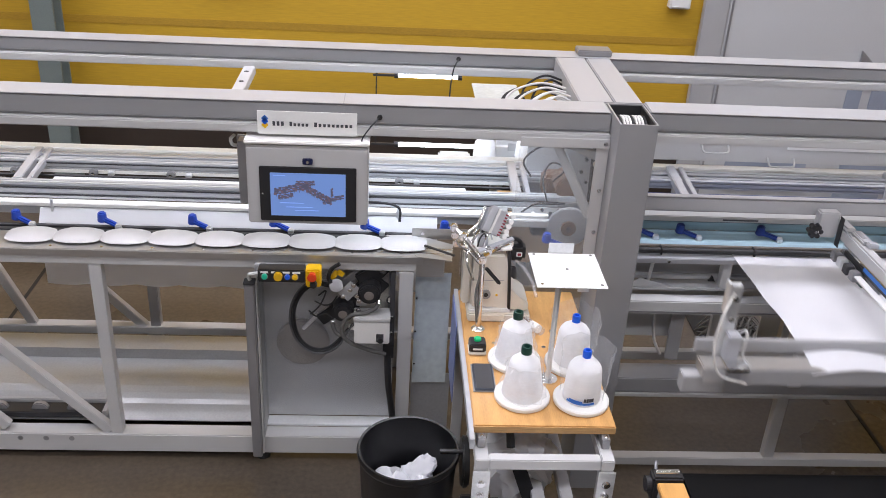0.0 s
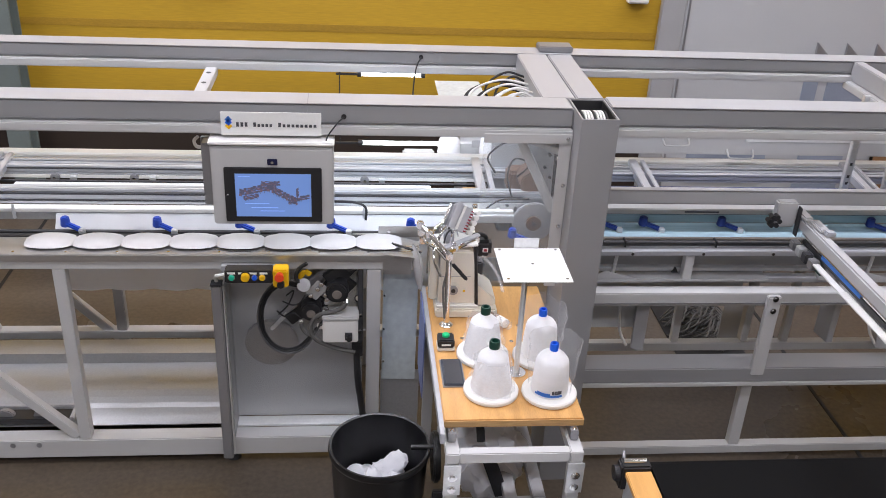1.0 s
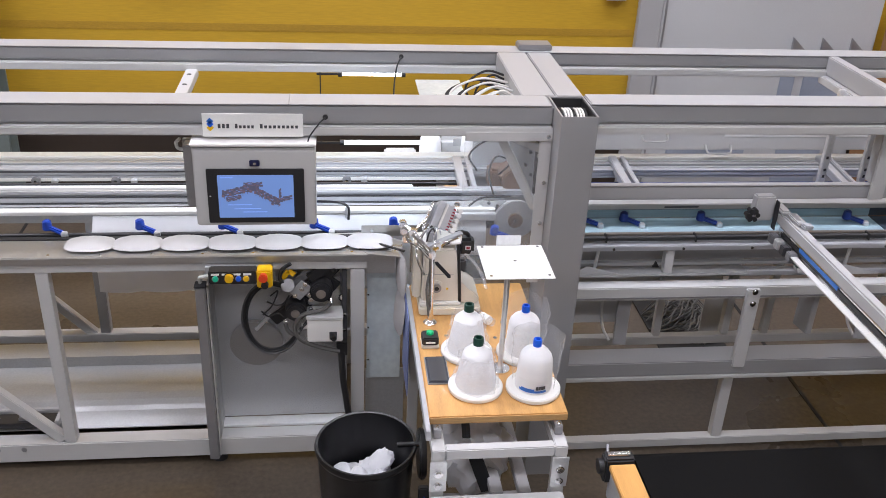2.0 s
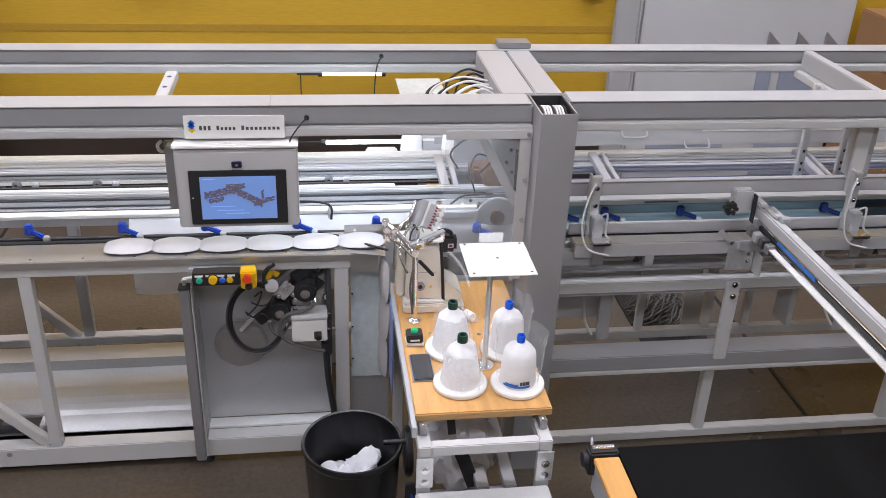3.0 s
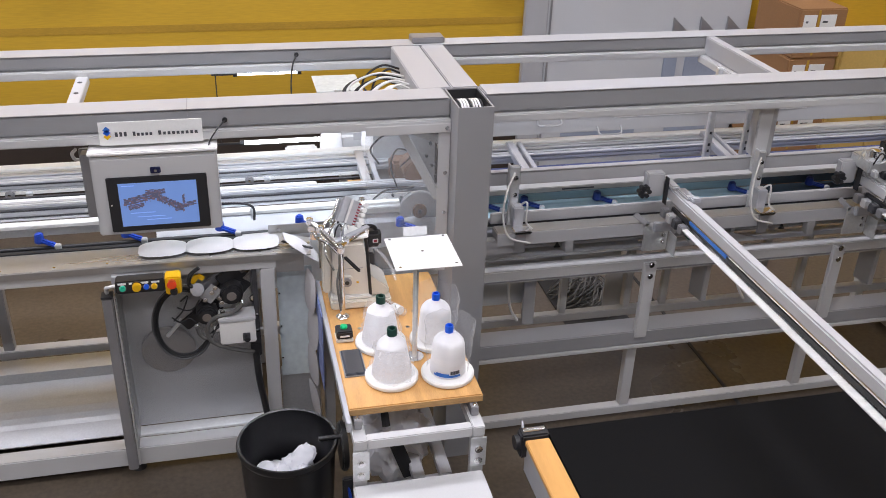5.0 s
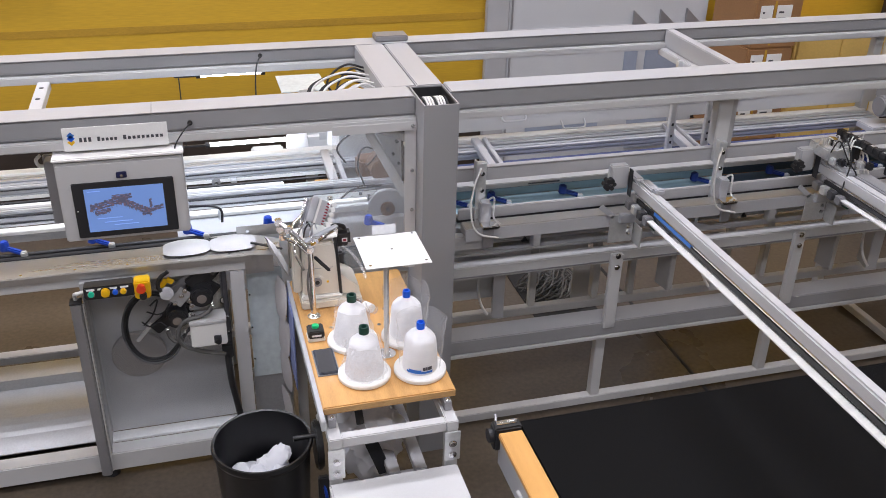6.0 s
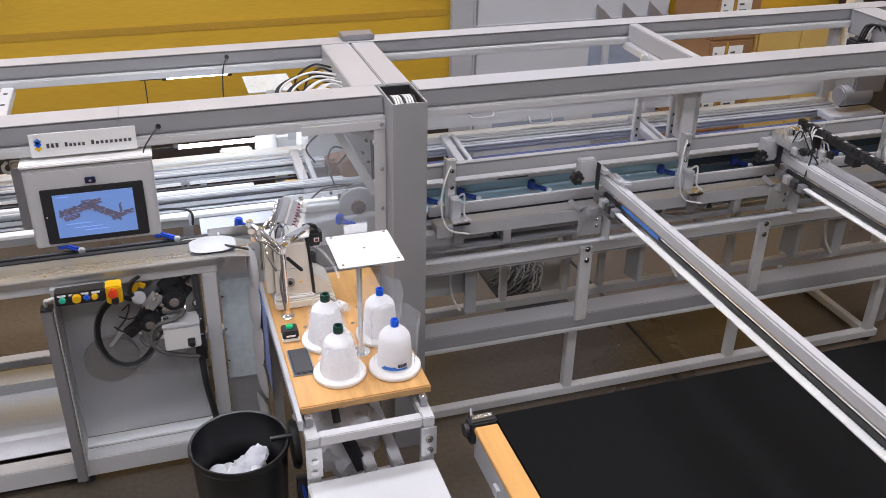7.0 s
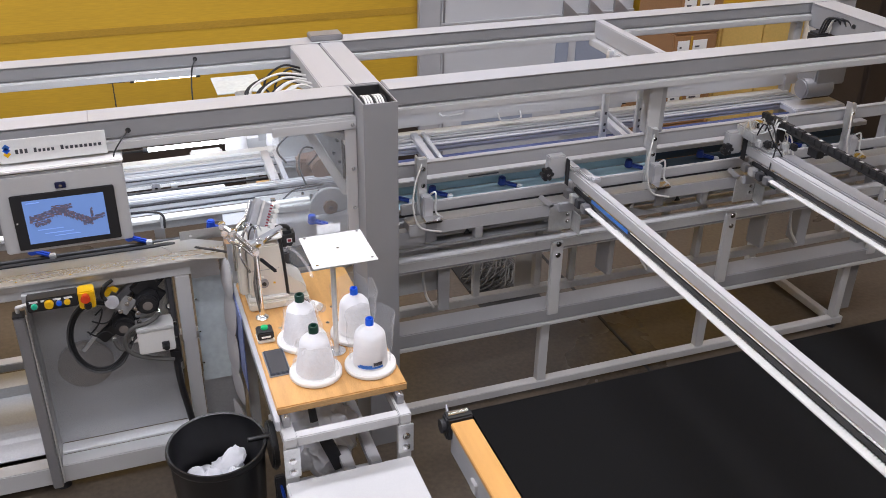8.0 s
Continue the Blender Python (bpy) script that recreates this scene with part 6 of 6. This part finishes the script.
for k in range(5):
    part("cable", sweep([(3.26 + 0.015 * k, 3.44, 1.42), (3.27 + 0.02 * k, 3.42, 1.50), (3.31 + 0.01 * k, 3.40 - 0.03 * k, 1.51), (3.335, 3.38 - 0.04 * k, 1.48)], 0.005), BLACK if k < 3 else CABLE_WHITE, ed)

# ---- moving: the gripper carriage, the sheet, the chain of pads, the hanging web ----
carriage = thing("gripper_carriage", "pale gripper bar with bracket arms and air hoses", "gripper carriage", (0, 2.84, 0.95))
part("bar", box(0.93, 3.40, 2.872, 2.944, 0.945, 0.984, 0.004), STEEL, carriage, "beige-reflecting flat gripper bar")
part("upper_bar", box(0.93, 3.40, 2.969, 2.985, 0.976, 1.022, 0.003), PALE, carriage, "pale upper gripper bar")
part("bar_lip", box(0.93, 3.40, 2.868, 2.8715, 0.93, 0.982, 0.001), PALE, carriage)
part("end_plate", box(0.88, 1.03, 2.885, 2.93, 0.885, 0.944, 0.003), PALE, carriage)
for x in (1.012, 2.052, 3.10):
    g = part("bracket", box(x - 0.02, x + 0.018, 2.9455, 2.968, 0.95, 1.225, 0.004), ZINC, carriage, "zinc bracket arm")
    part("plate", box(x - 0.028, x - 0.0205, 2.93, 2.968, 1.13, 1.235, 0.003), ZINC, g)
    part("cylinder", box(x - 0.012, x + 0.028, 2.90, 2.944, 0.985, 1.075, 0.004), ALU, g)
    part("finger", box(x - 0.02, x + 0.05, 2.85, 2.90, 0.985, 0.997, 0.003), CHROME, g)
    part("foot", box(x - 0.015, x + 0.03, 2.86, 2.8675, 0.90, 0.984, 0.003), ALU_DARK, g)
    part("air_hose", sweep([(x - 0.005, 2.945, 1.20), (x - 0.045, 2.90, 1.15), (x - 0.065, 2.87, 1.06), (x - 0.04, 2.855, 0.975), (x + 0.045, 2.85, 0.945)], 0.004), CABLE_WHITE, g, "white air hose")
    part("air_hose", sweep([(x + 0.01, 2.945, 1.05), (x + 0.04, 2.91, 1.09), (x + 0.035, 2.89, 1.02), (x + 0.06, 2.88, 0.99)], 0.004), ZINC, g)
    bolt((x, 2.9455, 1.18), (0, -1, 0), 0.006, g)
    bolt((x, 2.9455, 1.11), (0, -1, 0), 0.006, g)
for x in (1.60, 2.51):
    m_ = part("hanger", box(x - 0.065, x + 0.04, 2.862, 2.867, 0.86, 0.985, 0.003), ZINC, carriage, "steel hanger plate")
    part("hanger_strip", bar((x - 0.115, 2.864, 1.03), (x - 0.05, 2.864, 0.975), 0.004, 0.022, 0.002), PALE, m_)
    part("hanger_side", box(x + 0.045, x + 0.05, 2.80, 2.867, 0.855, 0.944, 0.003), ZINC, m_)
    part("clip", box(x - 0.03, x + 0.04, 2.845, 2.867, 0.95, 0.992, 0.003), ALU, m_)
    for z in (0.93, 0.90):
        bolt((x + 0.02, 2.862, z), (0, -1, 0), 0.006, m_)

SHEET_L = 1.2
sheet = thing("fabric_sheet", "white nonwoven sheet drawn out by the gripper bar", "fabric sheet", (1.9, 2.84, 0.955))
sm = bmesh.new()
NX, NY = 40, 36
grid_v = []
for j in range(NY + 1):
    v_ = j / NY
    line = []
    for i in range(NX + 1):
        u = i / NX
        x = 1.315 - 0.06 * max(0, v_ - 0.86) / 0.14 - 0.055 * max(0.0, 1 - v_ / 0.66) + u * 1.05 + 0.01 * math.sin(7 * v_)
        slack = max(0.0, 1 - v_ / 0.66)
        z = slack * (0.03 * noise.noise(Vector((u * 4, v_ * 5, 0))) + 0.012 * math.sin(14 * v_ + 4 * u)) + (0.0 if v_ < 0.02 else 0.012 * slack) - 0.038 * min(1, v_ / 0.66)
        line.append(sm.verts.new((x, 2.865 + v_ * SHEET_L, 0.99 + z)))
    grid_v.append(line)
for j in range(NY):
    for i in range(NX):
        sm.faces.new((grid_v[j][i], grid_v[j][i + 1], grid_v[j + 1][i + 1], grid_v[j + 1][i]))
e = bmesh.ops.extrude_face_region(sm, geom=sm.faces[:])
bmesh.ops.translate(sm, verts=[v for v in e["geom"] if isinstance(v, bmesh.types.BMVert)], vec=(0, 0, -0.002))
part("cloth", sm, CLOTH, sheet, "", True)

web = thing("hanging_web", "white padded web hanging below the conveyor", "fabric web", (-0.6, 3.24, 0.8))
wm_ = bmesh.new()
NX, NZ = 120, 24
wv = []
for j in range(NZ + 1):
    wv.append([wm_.verts.new((-1.34 + 1.52 * i / NX, (3.188 + 0.042 * max(0, 1 - 6.5 * j / NZ / 1.1)) + 0.006 * abs(math.sin(9.0 * math.pi * i / NX)) + 0.004 * noise.noise(Vector((i * 0.2, j * 0.4, 3))), 0.98 - (0.303 + 0.012 * abs(math.sin(9.0 * math.pi * i / NX))) * j / NZ)) for i in range(NX + 1)])
for j in range(NZ):
    for i in range(NX):
        wm_.faces.new((wv[j][i], wv[j][i + 1], wv[j + 1][i + 1], wv[j + 1][i]))
e = bmesh.ops.extrude_face_region(wm_, geom=wm_.faces[:])
bmesh.ops.translate(wm_, verts=[v for v in e["geom"] if isinstance(v, bmesh.types.BMVert)], vec=(0, 0.012, 0))
part("web", wm_, CLOTH, web, "", True)

PITCH, PAD_SPEED = 0.17, 0.2
pads = []
pad_mesh = bmesh.new()
NU, NV = 26, 14
top, low_ = [], []
for i in range(NU + 1):
    u = -1 + 2 * i / NU
    wdt = 0.03 + 0.034 * (max(0, 1 - abs(u) ** 2.6)) ** 0.6
    thick = 0.003 + 0.017 * (1 - abs(u) ** 2.2)
    rt, rl = [], []
    for j in range(NV + 1):
        w_ = -1 + 2 * j / NV
        zz = thick * (1 - abs(w_) ** 2.4) + 0.0012 * noise.noise(Vector((u * 4, w_ * 4, 1)))
        rt.append(pad_mesh.verts.new((u * PITCH / 2, w_ * wdt, zz)))
        rl.append(rt[-1] if j in (0, NV) else pad_mesh.verts.new((u * PITCH / 2, w_ * wdt, -0.45 * zz)))
    top.append(rt)
    low_.append(rl)
for i in range(NU):
    for j in range(NV):
        pad_mesh.faces.new((top[i][j], top[i + 1][j], top[i + 1][j + 1], top[i][j + 1]))
        pad_mesh.faces.new((low_[i][j], low_[i][j + 1], low_[i + 1][j + 1], low_[i + 1][j]))
first = part("quilted_pad", pad_mesh, PILLOW, None, "", True)
tagged(first, "white quilted pad in a chain running along the steel table", "fabric pad", "chain of quilted pads")
pads.append(first)
for k in range(1, 9):
    pads.append(copy_thing(first, Matrix.Identity(4)))

X_TURN, R_TURN, Z_PAD, Y_PAD = 0.155, 0.065, 0.963, 3.04


def pad_pose(s, k):
    """Where a pad stands after it has run to s along the table: on past the nose it tips over and drops."""
    if s < X_TURN:
        return pose(s, Y_PAD, Z_PAD, 0, 0, 0)
    arc = R_TURN * math.pi / 2
    d = s - X_TURN
    if d < arc:
        a = d / R_TURN
        return pose(X_TURN + R_TURN * math.sin(a), Y_PAD - 0.10 * d / arc, Z_PAD - R_TURN * (1 - math.cos(a)), 0, math.degrees(a), 13 * d / arc)
    drop = min(d - arc, 0.68 + 0.014 * k)
    sway = 0.003 * math.sin(9 * drop + k)
    return pose(X_TURN + R_TURN + sway, Y_PAD - 0.10, Z_PAD - R_TURN - drop, 0, 90 + 5 * math.sin(7 * drop), 13)


def motions():
    out = ((0, -0.68), (0.1, -0.92), (0.2, -1.18), (0.3, -1.52), (0.4, -1.86), (0.5, -2.12), (0.6, -2.34), (0.8, -2.8), (1.0, -3.05), (1.75, -3.05), (2.0, -2.6), (2.3, -1.5), (2.6, -0.3), (2.75, 0.0), (8.0, 0.0))
    walk(carriage, [(t, pose(0, 2.84 + d, 0.97)) for t, d in out])
    held = ((0, -0.68, 0.0, 0.0), (0.1, -0.92, 0.0, 0.0), (0.2, -1.16, 0.0, 0.0), (0.3, -1.50, 0.0, -4.0), (0.4, -1.86, -0.02, -8.0), (0.5, -2.01, -0.04, -8.0), (0.6, -2.30, -0.13, -4.5), (0.8, -2.85, -0.26, 0.0), (1.0, -3.2, -0.275, 0.0), (8.0, -3.2, -0.275, 0.0))
    walk(sheet, [(t, pose(1.9, 2.84 + d, 0.955 + z, rx, 0, 0)) for t, d, z, rx in held])
    walk(web, [(t, pose(-0.6 + PAD_SPEED * t, 3.24, 0.8)) for t in (0, 2, 4, 6, 8)])
    for k, pad in enumerate(pads):
        start = -1.395 + PITCH / 2 + PITCH * k
        walk(pad, [(0.2 * q, pad_pose(start + PAD_SPEED * 0.2 * q, k)) for q in range(41)])


motions()
